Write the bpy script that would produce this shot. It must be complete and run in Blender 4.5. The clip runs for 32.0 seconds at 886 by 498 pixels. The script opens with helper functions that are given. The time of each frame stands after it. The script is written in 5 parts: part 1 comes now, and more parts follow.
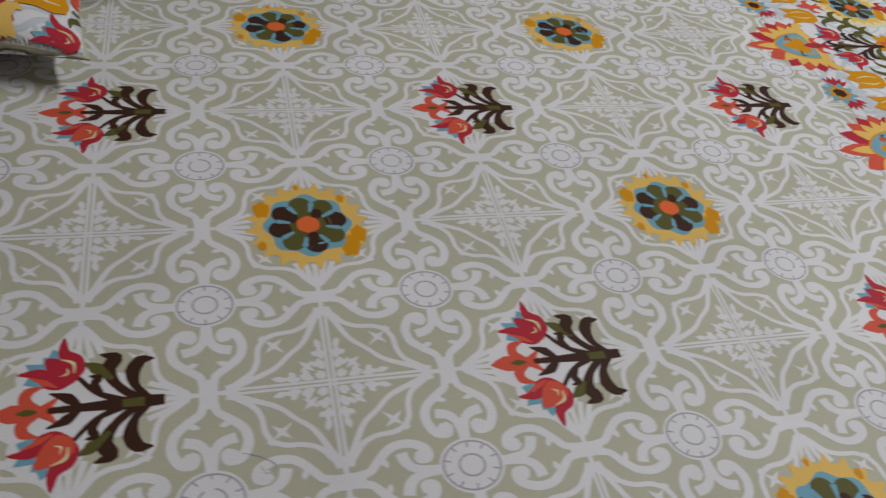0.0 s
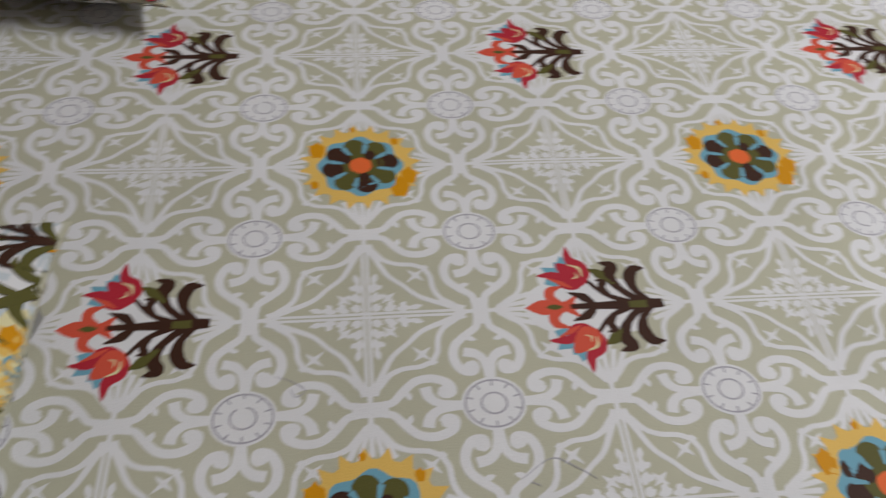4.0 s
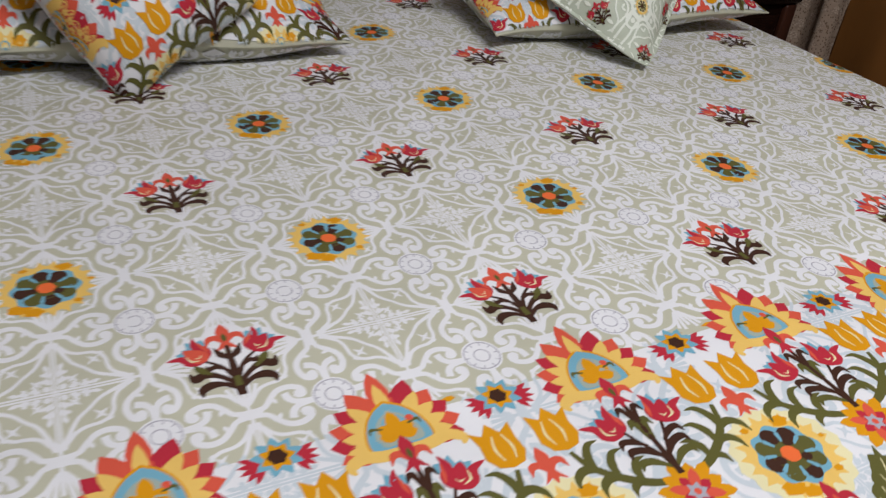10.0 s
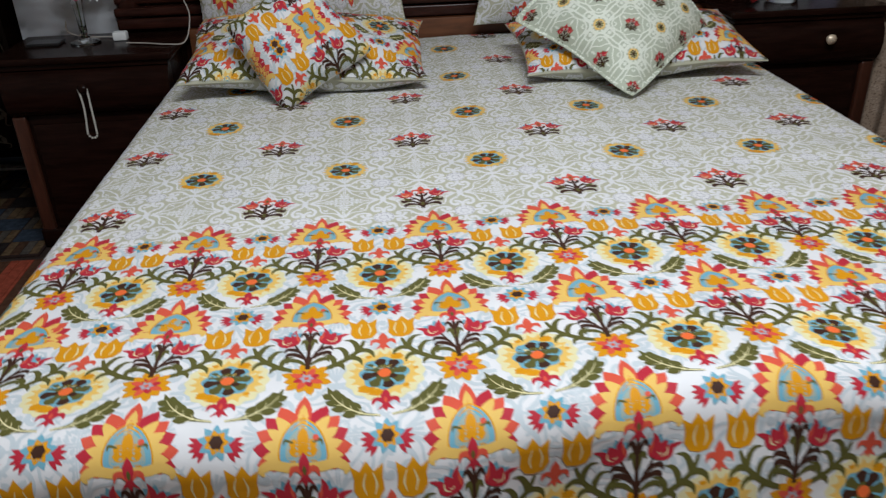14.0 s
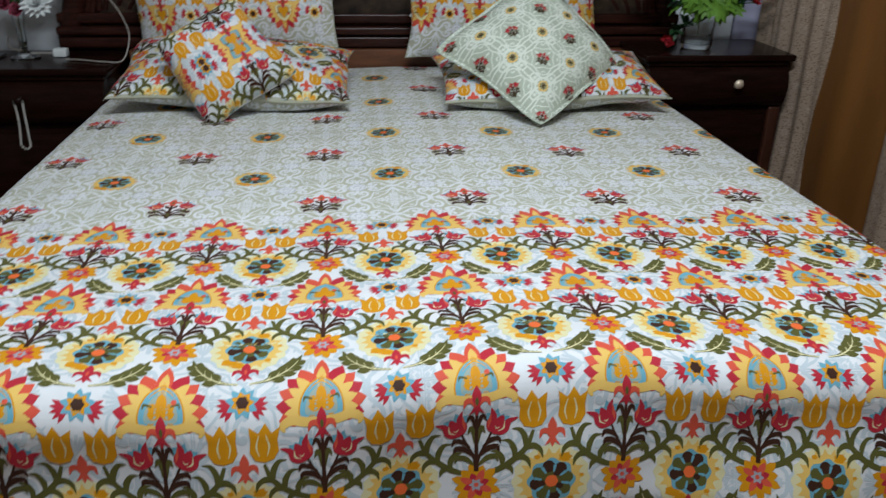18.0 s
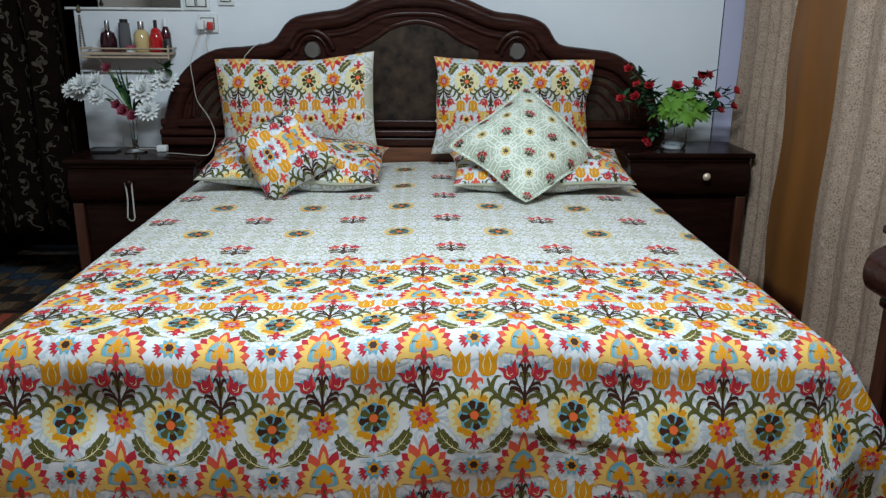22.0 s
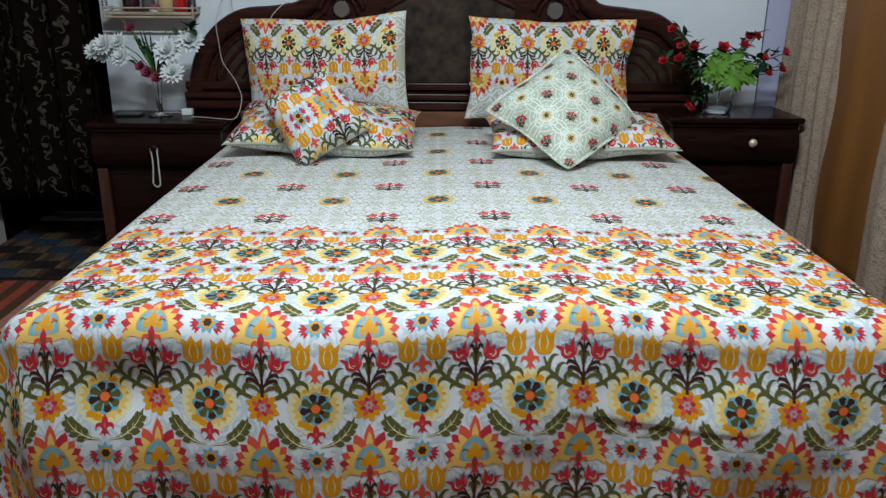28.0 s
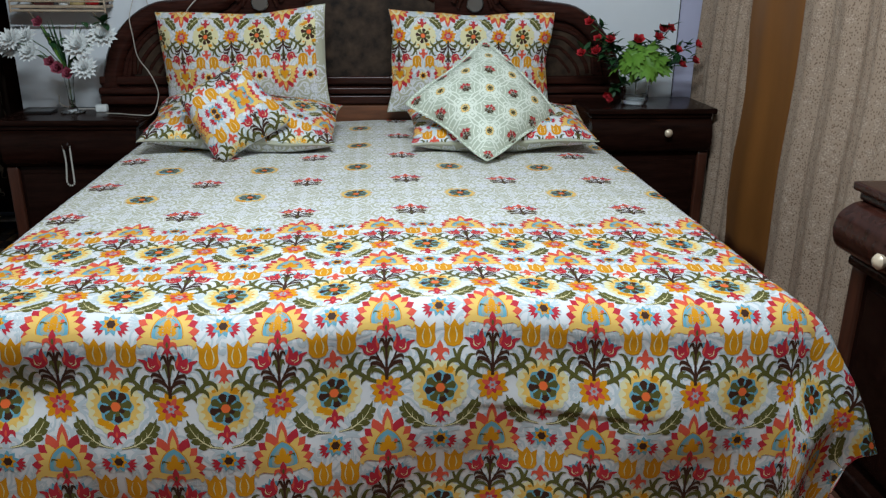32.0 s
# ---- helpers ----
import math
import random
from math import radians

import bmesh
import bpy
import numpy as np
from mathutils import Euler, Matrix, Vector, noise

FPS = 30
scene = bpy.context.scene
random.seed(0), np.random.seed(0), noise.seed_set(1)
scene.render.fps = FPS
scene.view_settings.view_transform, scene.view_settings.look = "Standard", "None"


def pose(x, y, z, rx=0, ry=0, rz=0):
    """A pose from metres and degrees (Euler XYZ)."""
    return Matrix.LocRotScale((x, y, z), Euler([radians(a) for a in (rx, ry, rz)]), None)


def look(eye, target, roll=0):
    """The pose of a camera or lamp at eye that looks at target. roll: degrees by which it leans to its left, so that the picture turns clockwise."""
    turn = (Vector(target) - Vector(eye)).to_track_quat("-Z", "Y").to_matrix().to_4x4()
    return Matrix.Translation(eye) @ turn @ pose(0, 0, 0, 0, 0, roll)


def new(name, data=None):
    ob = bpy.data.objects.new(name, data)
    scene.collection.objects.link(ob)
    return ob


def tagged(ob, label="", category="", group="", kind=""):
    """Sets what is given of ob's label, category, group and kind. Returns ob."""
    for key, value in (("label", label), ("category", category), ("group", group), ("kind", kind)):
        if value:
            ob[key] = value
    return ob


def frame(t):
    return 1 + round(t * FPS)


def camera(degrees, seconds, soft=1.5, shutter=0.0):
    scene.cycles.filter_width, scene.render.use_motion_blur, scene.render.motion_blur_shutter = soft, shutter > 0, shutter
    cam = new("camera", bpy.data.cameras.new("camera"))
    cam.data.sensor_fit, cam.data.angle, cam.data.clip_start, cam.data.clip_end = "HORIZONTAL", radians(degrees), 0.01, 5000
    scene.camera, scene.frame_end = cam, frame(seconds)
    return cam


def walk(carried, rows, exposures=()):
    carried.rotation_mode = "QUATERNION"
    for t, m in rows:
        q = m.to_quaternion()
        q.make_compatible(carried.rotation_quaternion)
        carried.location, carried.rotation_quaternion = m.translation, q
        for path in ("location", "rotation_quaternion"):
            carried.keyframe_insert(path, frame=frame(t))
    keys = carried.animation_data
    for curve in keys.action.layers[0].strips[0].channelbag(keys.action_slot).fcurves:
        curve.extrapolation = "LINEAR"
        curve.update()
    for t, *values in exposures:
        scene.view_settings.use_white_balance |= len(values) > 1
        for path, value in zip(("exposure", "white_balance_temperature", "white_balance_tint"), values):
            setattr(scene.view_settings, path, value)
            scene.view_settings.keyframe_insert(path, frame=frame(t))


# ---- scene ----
# ---- camera ----
cam = camera(57.9, 32.0, soft=1.3, shutter=0.5)
PATH = [
    (0, look((-0.543, 0.582, 1.082), (0.772, 0.051, -0.329), 12.5)),
    (0.5, look((-0.519, 0.654, 1.073), (0.763, 0.109, -0.363), 13.6)),
    (1, look((-0.512, 0.68, 1.047), (0.734, 0.174, -0.432), 14.7)),
    (1.5, look((-0.532, 0.64, 1.065), (0.71, 0.223, -0.447), 13.5)),
    (2, look((-0.536, 0.502, 1.072), (0.687, 0.05, -0.444), 11.2)),
    (2.5, look((-0.554, 0.481, 1.1), (0.682, -0.002, -0.396), 8.5)),
    (3, look((-0.558, 0.505, 1.093), (0.692, 0.052, -0.401), 7.6)),
    (3.5, look((-0.559, 0.511, 1.082), (0.706, 0.103, -0.412), 7.6)),
    (4, look((-0.567, 0.514, 1.085), (0.721, 0.31, -0.43), 4.7)),
    (4.5, look((-0.606, 0.511, 1.086), (0.728, 0.731, -0.388), -3.3)),
    (6.5, look((-0.9344, 0.1194, 1.1647), (-0.3204, 0.6926, 0.6222), 0.06)),
    (7, look((-0.9944, -0.0879, 1.1976), (-0.4028, 0.5239, 0.6725), -3.80)),
    (7.5, look((-1.0194, -0.2331, 1.2042), (-0.4552, 0.4070, 0.6827), -2.34)),
    (8, look((-0.9664, -0.3647, 1.1854), (-0.5203, 0.3690, 0.6729), -3.03)),
    (8.5, look((-0.9281, -0.4891, 1.1784), (-0.5207, 0.2626, 0.6598), -2.52)),
    (9, look((-0.8716, -0.6343, 1.1707), (-0.4798, 0.1193, 0.6429), -1.16)),
    (9.5, look((-0.7644, -0.6616, 1.1504), (-0.3781, 0.0867, 0.6111), 1.37)),
    (10, look((-0.6256, -0.6106, 1.1222), (-0.2355, 0.1322, 0.5781), 5.36)),
    (10.5, look((-0.5507, -0.5798, 1.0991), (-0.1543, 0.1495, 0.5415), 5.11)),
    (11, look((-0.5097, -0.6150, 1.1237), (-0.1044, 0.1140, 0.5721), 3.06)),
    (11.5, look((-0.4951, -0.7842, 1.1864), (-0.1356, -0.0193, 0.6520), -0.11)),
    (12, look((-0.4692, -0.9061, 1.2365), (-0.2064, -0.0792, 0.7394), -1.69)),
    (12.5, look((-0.3793, -1.0437, 1.2221), (-0.2580, -0.1789, 0.7348), -1.59)),
    (13, look((-0.3363, -1.1607, 1.2278), (-0.2748, -0.2857, 0.7477), -2.50)),
    (13.5, look((-0.3288, -1.3503, 1.2302), (-0.2657, -0.4705, 0.7590), -3.04)),
    (14, look((-0.2890, -1.4761, 1.2450), (-0.2220, -0.5910, 0.7844), -1.89)),
    (14.5, look((-0.1859, -1.6050, 1.2460), (-0.1155, -0.7123, 0.8008), -0.94)),
    (16.5, look((-0.0533, -1.7451, 1.2521), (0.0141, -0.8303, 0.8538), -1.68)),
    (17, look((-0.0452, -1.7015, 1.2452), (0.0781, -0.7877, 0.8582), -0.62)),
    (17.5, look((-0.1090, -1.6144, 1.2389), (0.0426, -0.7055, 0.8504), -0.10)),
    (18, look((-0.1504, -1.6075, 1.2103), (-0.0403, -0.7018, 0.8010), 1.09)),
    (18.5, look((-0.1301, -1.7320, 1.1980), (-0.0469, -0.8311, 0.7721), 2.42)),
    (19, look((-0.1672, -1.8803, 1.2015), (-0.0850, -0.9836, 0.7665), 2.16)),
    (19.5, look((-0.1530, -1.9880, 1.2128), (-0.0755, -1.0940, 0.7717), 1.89)),
    (20, look((-0.0848, -2.1004, 1.2322), (-0.0104, -1.1872, 0.8316), 2.11)),
    (20.5, look((-0.0226, -2.1994, 1.2642), (0.0360, -1.2600, 0.9263), 1.68)),
    (21, look((0.0109, -2.2312, 1.2770), (0.0527, -1.2798, 0.9720), 1.11)),
    (21.5, look((0.0063, -2.2354, 1.2623), (0.0384, -1.2755, 0.9838), 0.79)),
    (22, look((0.0021, -2.2381, 1.2551), (0.0312, -1.2790, 0.9735), 0.49)),
    (22.5, look((0.0211, -2.2330, 1.2506), (0.0448, -1.2774, 0.9567), -0.17)),
    (23, look((0.0220, -2.2334, 1.2531), (0.0484, -1.2812, 0.9487), -0.25)),
    (23.5, look((0.0037, -2.2296, 1.2522), (0.0374, -1.2782, 0.9461), -0.26)),
    (24, look((0.0183, -2.2251, 1.2516), (0.0503, -1.2741, 0.9438), -0.50)),
    (24.5, look((0.0139, -2.2241, 1.2432), (0.0470, -1.2740, 0.9330), -0.38)),
    (25, look((-0.0015, -2.2380, 1.2400), (0.0303, -1.2889, 0.9266), 0.02)),
    (25.5, look((0.0108, -2.2337, 1.2278), (0.0360, -1.2847, 0.9138), 0.22)),
    (27.5, look((-0.0234, -2.1909, 1.2177), (-0.0156, -1.2428, 0.8997), 0.28)),
    (28, look((-0.0715, -2.1325, 1.2308), (-0.0614, -1.1857, 0.9092), 0.44)),
    (28.5, look((-0.1368, -2.0770, 1.2374), (-0.1240, -1.1300, 0.9164), 0.31)),
    (29, look((-0.1537, -2.0577, 1.2299), (-0.1275, -1.1134, 0.9018), 0.50)),
    (29.5, look((-0.1281, -2.0614, 1.2221), (-0.0649, -1.1198, 0.8916), 0.84)),
    (30, look((-0.0793, -2.0833, 1.2245), (-0.0027, -1.1439, 0.8902), 0.81)),
    (30.5, look((-0.0447, -2.1034, 1.2207), (0.0359, -1.1652, 0.8842), 0.80)),
    (31, look((-0.0357, -2.1165, 1.2333), (0.0483, -1.1802, 0.8922), 0.83)),
    (31.5, look((-0.0186, -2.1320, 1.2366), (0.0651, -1.1944, 0.8991), 0.80)),
    (32, look((-0.0068, -2.1427, 1.2380), (0.0769, -1.2025, 0.9079), 0.59)),
]
EXPOSURES = [(0.0, -0.91, 6700, 13), (1.0, -0.71, 6700, 12), (4.5, -0.66, 6800, 13), (7.0, -0.18, 6300, 13), (8.5, -0.22, 6250, 11), (9.2, -0.27, 6450, 13), (10.0, -0.45, 6600, 15), (11.5, -0.52, 6600, 15), (13.0, -0.38, 6500, 12),
             (17.0, -0.38, 6050, 5), (18.5, -0.36, 6000, 4), (19.2, -0.30, 5750, 1), (20.0, -0.18, 5500, -3), (21.0, -0.06, 5850, 1), (23.0, 0.0, 5850, 1), (25.5, 0.0, 5850, 1), (32.0, -0.05, 5950, 2)]
walk(cam, PATH, EXPOSURES)

# ---- light ----
world = bpy.data.worlds.new("room_world")
scene.world = world
world.use_nodes = True
world.node_tree.nodes["Background"].inputs[0].default_value = (0.6, 0.75, 1.0, 1)
world.node_tree.nodes["Background"].inputs[1].default_value = 0.03


def area_lamp(name, m, sx, sy, power, colour):
    d = bpy.data.lights.new(name, "AREA")
    d.shape, d.size, d.size_y, d.energy, d.color = "RECTANGLE", sx, sy, power, colour
    ob = new(name, d)
    ob.matrix_world = m
    return ob


# Unseen lamp, added to light the room; place, tilt and power fitted to the brightness.
ROOM_LAMP = area_lamp("tube_light_lamp", look((0.05, -1.04, 2.60), (0.05, -0.20, 0.0)), 1.2, 0.10, 68, (0.93, 0.97, 1.0))


# ---- materials ----
def mat(name, colour, rough=0.6, metal=0.0, grain=0.0, scale=30.0, bump=0.0, bscale=200.0, stretch=(1, 1, 1), spec=0.5,
        colour2=None, transmission=0.0, ior=1.45, coat=0.0, sheen=0.0):
    m = bpy.data.materials.new(name)
    m.use_nodes = True
    nt = m.node_tree
    b = nt.nodes["Principled BSDF"]
    b.inputs["Base Color"].default_value = (*colour, 1)
    b.inputs["Roughness"].default_value = rough
    b.inputs["Metallic"].default_value = metal
    b.inputs["Specular IOR Level"].default_value = spec
    b.inputs["Transmission Weight"].default_value = transmission
    b.inputs["IOR"].default_value = ior
    b.inputs["Coat Weight"].default_value = coat
    b.inputs["Coat Roughness"].default_value = 0.15
    b.inputs["Sheen Weight"].default_value = sheen
    tc = nt.nodes.new("ShaderNodeTexCoord")
    mp = nt.nodes.new("ShaderNodeMapping")
    mp.inputs["Scale"].default_value = stretch
    nt.links.new(tc.outputs["Object"], mp.inputs["Vector"])
    if grain or colour2:
        n = nt.nodes.new("ShaderNodeTexNoise")
        n.inputs["Scale"].default_value = scale
        n.inputs["Detail"].default_value = 6
        n.inputs["Roughness"].default_value = 0.6
        nt.links.new(mp.outputs[0], n.inputs["Vector"])
        mix = nt.nodes.new("ShaderNodeMix")
        mix.data_type = "RGBA"
        c2 = colour2 if colour2 else tuple(c * (1 - grain) for c in colour)
        c1 = colour if colour2 else tuple(min(1, c * (1 + grain)) for c in colour)
        mix.inputs["A"].default_value = (*c1, 1)
        mix.inputs["B"].default_value = (*c2, 1)
        ramp = nt.nodes.new("ShaderNodeMapRange")
        ramp.inputs["From Min"].default_value = 0.32
        ramp.inputs["From Max"].default_value = 0.68
        nt.links.new(n.outputs["Fac"], ramp.inputs["Value"])
        nt.links.new(ramp.outputs[0], mix.inputs["Factor"])
        nt.links.new(mix.outputs["Result"], b.inputs["Base Color"])
    if bump:
        n2 = nt.nodes.new("ShaderNodeTexNoise")
        n2.inputs["Scale"].default_value = bscale
        n2.inputs["Detail"].default_value = 3
        nt.links.new(mp.outputs[0], n2.inputs["Vector"])
        bp = nt.nodes.new("ShaderNodeBump")
        bp.inputs["Strength"].default_value = bump
        bp.inputs["Distance"].default_value = 0.002
        nt.links.new(n2.outputs["Fac"], bp.inputs["Height"])
        nt.links.new(bp.outputs[0], b.inputs["Normal"])
    return m


def cloth(name, colour, rough=0.55):
    return mat(name, colour, rough, grain=0.06, scale=9, bump=0.25, bscale=700, spec=0.16, sheen=0.02)


SAGE = cloth("print_sage", (0.49, 0.485, 0.375))
WHITE = cloth("print_white", (0.73, 0.735, 0.755))
YELLOW = cloth("print_yellow", (0.77, 0.50, 0.13))
MUSTARD = cloth("print_mustard", (0.66, 0.285, 0.006))
RED = cloth("print_red", (0.46, 0.026, 0.045))
CORAL = cloth("print_coral", (0.66, 0.095, 0.055))
ORANGE = cloth("print_orange", (0.80, 0.15, 0.04))
BLUE = cloth("print_blue", (0.16, 0.38, 0.49))
BROWN = cloth("print_brown", (0.050, 0.020, 0.012))
OLIVE = cloth("print_olive", (0.105, 0.100, 0.026))
CREAM = cloth("print_cream", (0.74, 0.68, 0.40))
GREY = cloth("print_grey", (0.38, 0.37, 0.42))
GREYGREEN = cloth("print_grey_green", (0.33, 0.39, 0.34))
TAN = cloth("print_tan", (0.48, 0.35, 0.16))
SAGEDEEP = cloth("cushion_sage", (0.48, 0.525, 0.425))
MINT = cloth("print_pale_mint", (0.74, 0.78, 0.69))
PALE = cloth("print_pale_grey", (0.54, 0.60, 0.64))
SILVER = mat("woven_silver_flowers", (0.056, 0.045, 0.032), 0.6, spec=0.2, grain=0.3, scale=40)
WOOD = mat("dark_polished_wood", (0.030, 0.0095, 0.0065), 0.26, grain=0.45, scale=9, stretch=(1, 1, 8), bump=0.03, bscale=60, coat=0.06, spec=0.2)
WOODX = mat("dark_polished_wood_across", (0.030, 0.0095, 0.0065), 0.26, grain=0.45, scale=9, stretch=(0.8, 6, 6), bump=0.03, bscale=60, coat=0.06, spec=0.2)
BURL = mat("walnut_burl_veneer", (0.060, 0.037, 0.023), 0.42, colour2=(0.008, 0.005, 0.004), scale=19, bump=0.06, spec=0.3)
RAILWOOD = mat("brown_rail_wood", (0.13, 0.046, 0.018), 0.4, grain=0.3, scale=7, stretch=(1, 6, 6), coat=0.1)
# Tone for the unseen walls, set to hold down the light they bounce.
WALLFAR = mat("unseen_wall_beige", (0.47, 0.43, 0.39), 0.8, grain=0.05, scale=2.2)
WALL = mat("white_wall_paint", (0.78, 0.81, 0.86), 0.75, grain=0.035, scale=2.2, bump=0.06, bscale=90)
CEIL = mat("white_ceiling_paint", (0.78, 0.78, 0.78), 0.9, grain=0.02, scale=3)

RAILDARK = mat("reddish_dark_wood", (0.055, 0.018, 0.010), 0.38, grain=0.4, scale=8, stretch=(6, 6, 0.8), coat=0.2)
WOODN = mat("black_brown_wood", (0.012, 0.0046, 0.0032), 0.24, grain=0.45, scale=9, stretch=(0.8, 6, 6), bump=0.03, bscale=60, spec=0.12)
CHROME = mat("chrome", (0.75, 0.75, 0.76), 0.18, 1.0)
MIRROR = mat("mirror_glass", (0.55, 0.57, 0.58), 0.03, 1.0)
BRASSY = mat("pale_brass_knob", (0.72, 0.60, 0.45), 0.38, 0.35, grain=0.1, scale=60)

# ---- helpers for building ----
def finish(bm, name, materials, smooth=True):
    me = bpy.data.meshes.new(name)
    bm.normal_update()
    bm.to_mesh(me)
    bm.free()
    for m in materials if isinstance(materials, (list, tuple)) else [materials]:
        me.materials.append(m)
    if smooth:
        me.shade_smooth()
        me.set_sharp_from_angle(angle=radians(38))
    return me


def part(name, bm, material, parent=None, label="", smooth=True):
    ob = new(name, finish(bm, name, material, smooth))
    if parent is not None:
        ob.parent = parent
    if label:
        ob["label"] = label
    return ob


def thing(name, label, category, at=(0, 0, 0), rz=0, group="", kind=""):
    ob = new(name)
    ob.empty_display_size = 0.05
    ob.matrix_world = pose(*at, 0, 0, rz)
    return tagged(ob, label, category, group, kind)


def box(x0, x1, y0, y1, z0, z1, bevel=0.0, seg=2, bm=None):
    bm = bm or bmesh.new()
    new_v = bmesh.ops.create_cube(bm, size=1)["verts"]
    for v in new_v:
        v.co = Vector(((x0 + x1) / 2 + v.co.x * (x1 - x0), (y0 + y1) / 2 + v.co.y * (y1 - y0), (z0 + z1) / 2 + v.co.z * (z1 - z0)))
    if bevel:
        edges = list({e for v in new_v for e in v.link_edges})
        bmesh.ops.bevel(bm, geom=edges, offset=bevel, segments=seg, affect="EDGES", profile=0.6)
    return bm


def lathe(profile, n=24, bm=None, at=(0, 0, 0), axis="z"):
    """A turned form from (radius, height) pairs."""
    bm = bm or bmesh.new()
    rings = []
    for r, h in profile:
        ring = []
        for k in range(n):
            a = 2 * math.pi * k / n
            c = (r * math.cos(a), r * math.sin(a), h)
            if axis == "y":
                c = (c[0], -c[2], c[1])
            if axis == "x":
                c = (-c[2], c[0], c[1])
            ring.append(bm.verts.new((c[0] + at[0], c[1] + at[1], c[2] + at[2])))
        rings.append(ring)
    for a, b in zip(rings, rings[1:]):
        for k in range(n):
            bm.faces.new((a[k], a[(k + 1) % n], b[(k + 1) % n], b[k]))
    for ring, flip in ((rings[0], True), (rings[-1], False)):
        bm.faces.new(ring[::-1] if flip else ring)
    return bm


def tube(points, radius, n=8, bm=None, closed=False):
    """A round rod along points; radius is a number or one a point."""
    bm = bm or bmesh.new()
    pts = [Vector(p) for p in points]
    rad = radius if isinstance(radius, (list, tuple)) else [radius] * len(pts)
    rings, last = [], None
    for i, p in enumerate(pts):
        a = pts[i - 1] if i else p
        b = pts[i + 1] if i + 1 < len(pts) else p
        d = (b - a).normalized()
        if last is None:
            u = d.orthogonal().normalized()
        else:
            u = (last - d * last.dot(d)).normalized()
        last = u
        w = d.cross(u)
        rings.append([bm.verts.new(p + rad[i] * (math.cos(2 * math.pi * k / n) * u + math.sin(2 * math.pi * k / n) * w)) for k in range(n)])
    for a, b in zip(rings, rings[1:]):
        for k in range(n):
            bm.faces.new((a[k], a[(k + 1) % n], b[(k + 1) % n], b[k]))
    bm.faces.new(rings[0][::-1])
    bm.faces.new(rings[-1])
    return bm


def extrude_outline(pts, y0, y1, bevel=0.0, bm=None):
    """A slab whose outline lies in x and z, between two depths."""
    bm = bm or bmesh.new()
    vs = [bm.verts.new((x, y0, z)) for x, z in pts]
    f = bm.faces.new(vs)
    r = bmesh.ops.extrude_face_region(bm, geom=[f])
    for v in r["geom"]:
        if isinstance(v, bmesh.types.BMVert):
            v.co.y = y1
    bmesh.ops.recalc_face_normals(bm, faces=bm.faces)
    if bevel:
        es = [e for e in bm.edges if abs(e.verts[0].co.y - e.verts[1].co.y) < 1e-6 and abs(e.verts[0].co.y - y0) < 1e-6]
        bmesh.ops.bevel(bm, geom=es, offset=bevel, segments=3, affect="EDGES")
    return bm

# ---- room ----
XL, XR, YB, YF, ZC = -2.15, 1.62, 1.58, -3.4, 2.75
FLOOR = mat("dark_floor", (0.05, 0.035, 0.03), 0.5, grain=0.3, scale=6)
tagged(part("floor", box(XL - 0.1, XR + 0.3, YF - 0.1, 2.15, -0.1, 0.0), FLOOR), "dark floor of the bedroom under a striped rug", "floor", kind="structure")
tagged(part("ceiling", box(XL - 0.1, XR + 0.3, YF - 0.1, YB + 0.1, ZC, ZC + 0.1), CEIL), "plain white painted ceiling", "ceiling", kind="structure")
tagged(part("wall_north", box(-1.56, XR + 0.3, YB, YB + 0.1, 0, ZC), WALL), "bluish white painted wall behind the headboard", "wall", kind="structure")
tagged(part("wall_south", box(XL - 0.1, XR + 0.3, YF - 0.1, YF, 0, ZC), WALLFAR), "unseen wall facing the bed's foot, beige to limit bounced light", "wall", kind="structure")
tagged(part("wall_west", box(XL - 0.1, XL, YF, YB, 0, ZC), WALLFAR), "unseen wall behind the dark curtains, beige to limit bounced light", "wall", kind="structure")
tagged(part("wall_east", box(XR + 0.2, XR + 0.3, YF, YB, 0, ZC), WALLFAR), "unseen wall behind the lace curtains, beige to limit bounced light", "wall", kind="structure")

# ---- printed cloth ----
INKS = [SAGE, WHITE, YELLOW, MUSTARD, RED, CORAL, ORANGE, BLUE, BROWN, OLIVE, CREAM, GREY, GREYGREEN, SILVER, PALE, TAN, MINT]
I_SAGE, I_WHITE, I_YEL, I_MUS, I_RED, I_COR, I_ORA, I_BLU, I_BRO, I_OLI, I_CRE, I_GRY, I_GRN, I_SIL, I_PAL, I_TAN, I_MIN = range(17)
TAU = 2 * math.pi


def spline(pts, n=5):
    """A smooth run of points through the given ones."""
    p = np.array(pts, float)
    if len(p) < 3:
        return np.array([p[0] + (p[-1] - p[0]) * k / n for k in range(n + 1)])
    q = np.vstack([2 * p[0] - p[1], p, 2 * p[-1] - p[-2]])
    out = []
    for i in range(1, len(q) - 2):
        for t in np.arange(n) / n:
            a, b, c, d = q[i - 1:i + 3]
            out.append(0.5 * (2 * b + (c - a) * t + (2 * a - 5 * b + 4 * c - d) * t * t + (3 * b - a - 3 * c + d) * t ** 3))
    return np.array(out + [p[-1]])


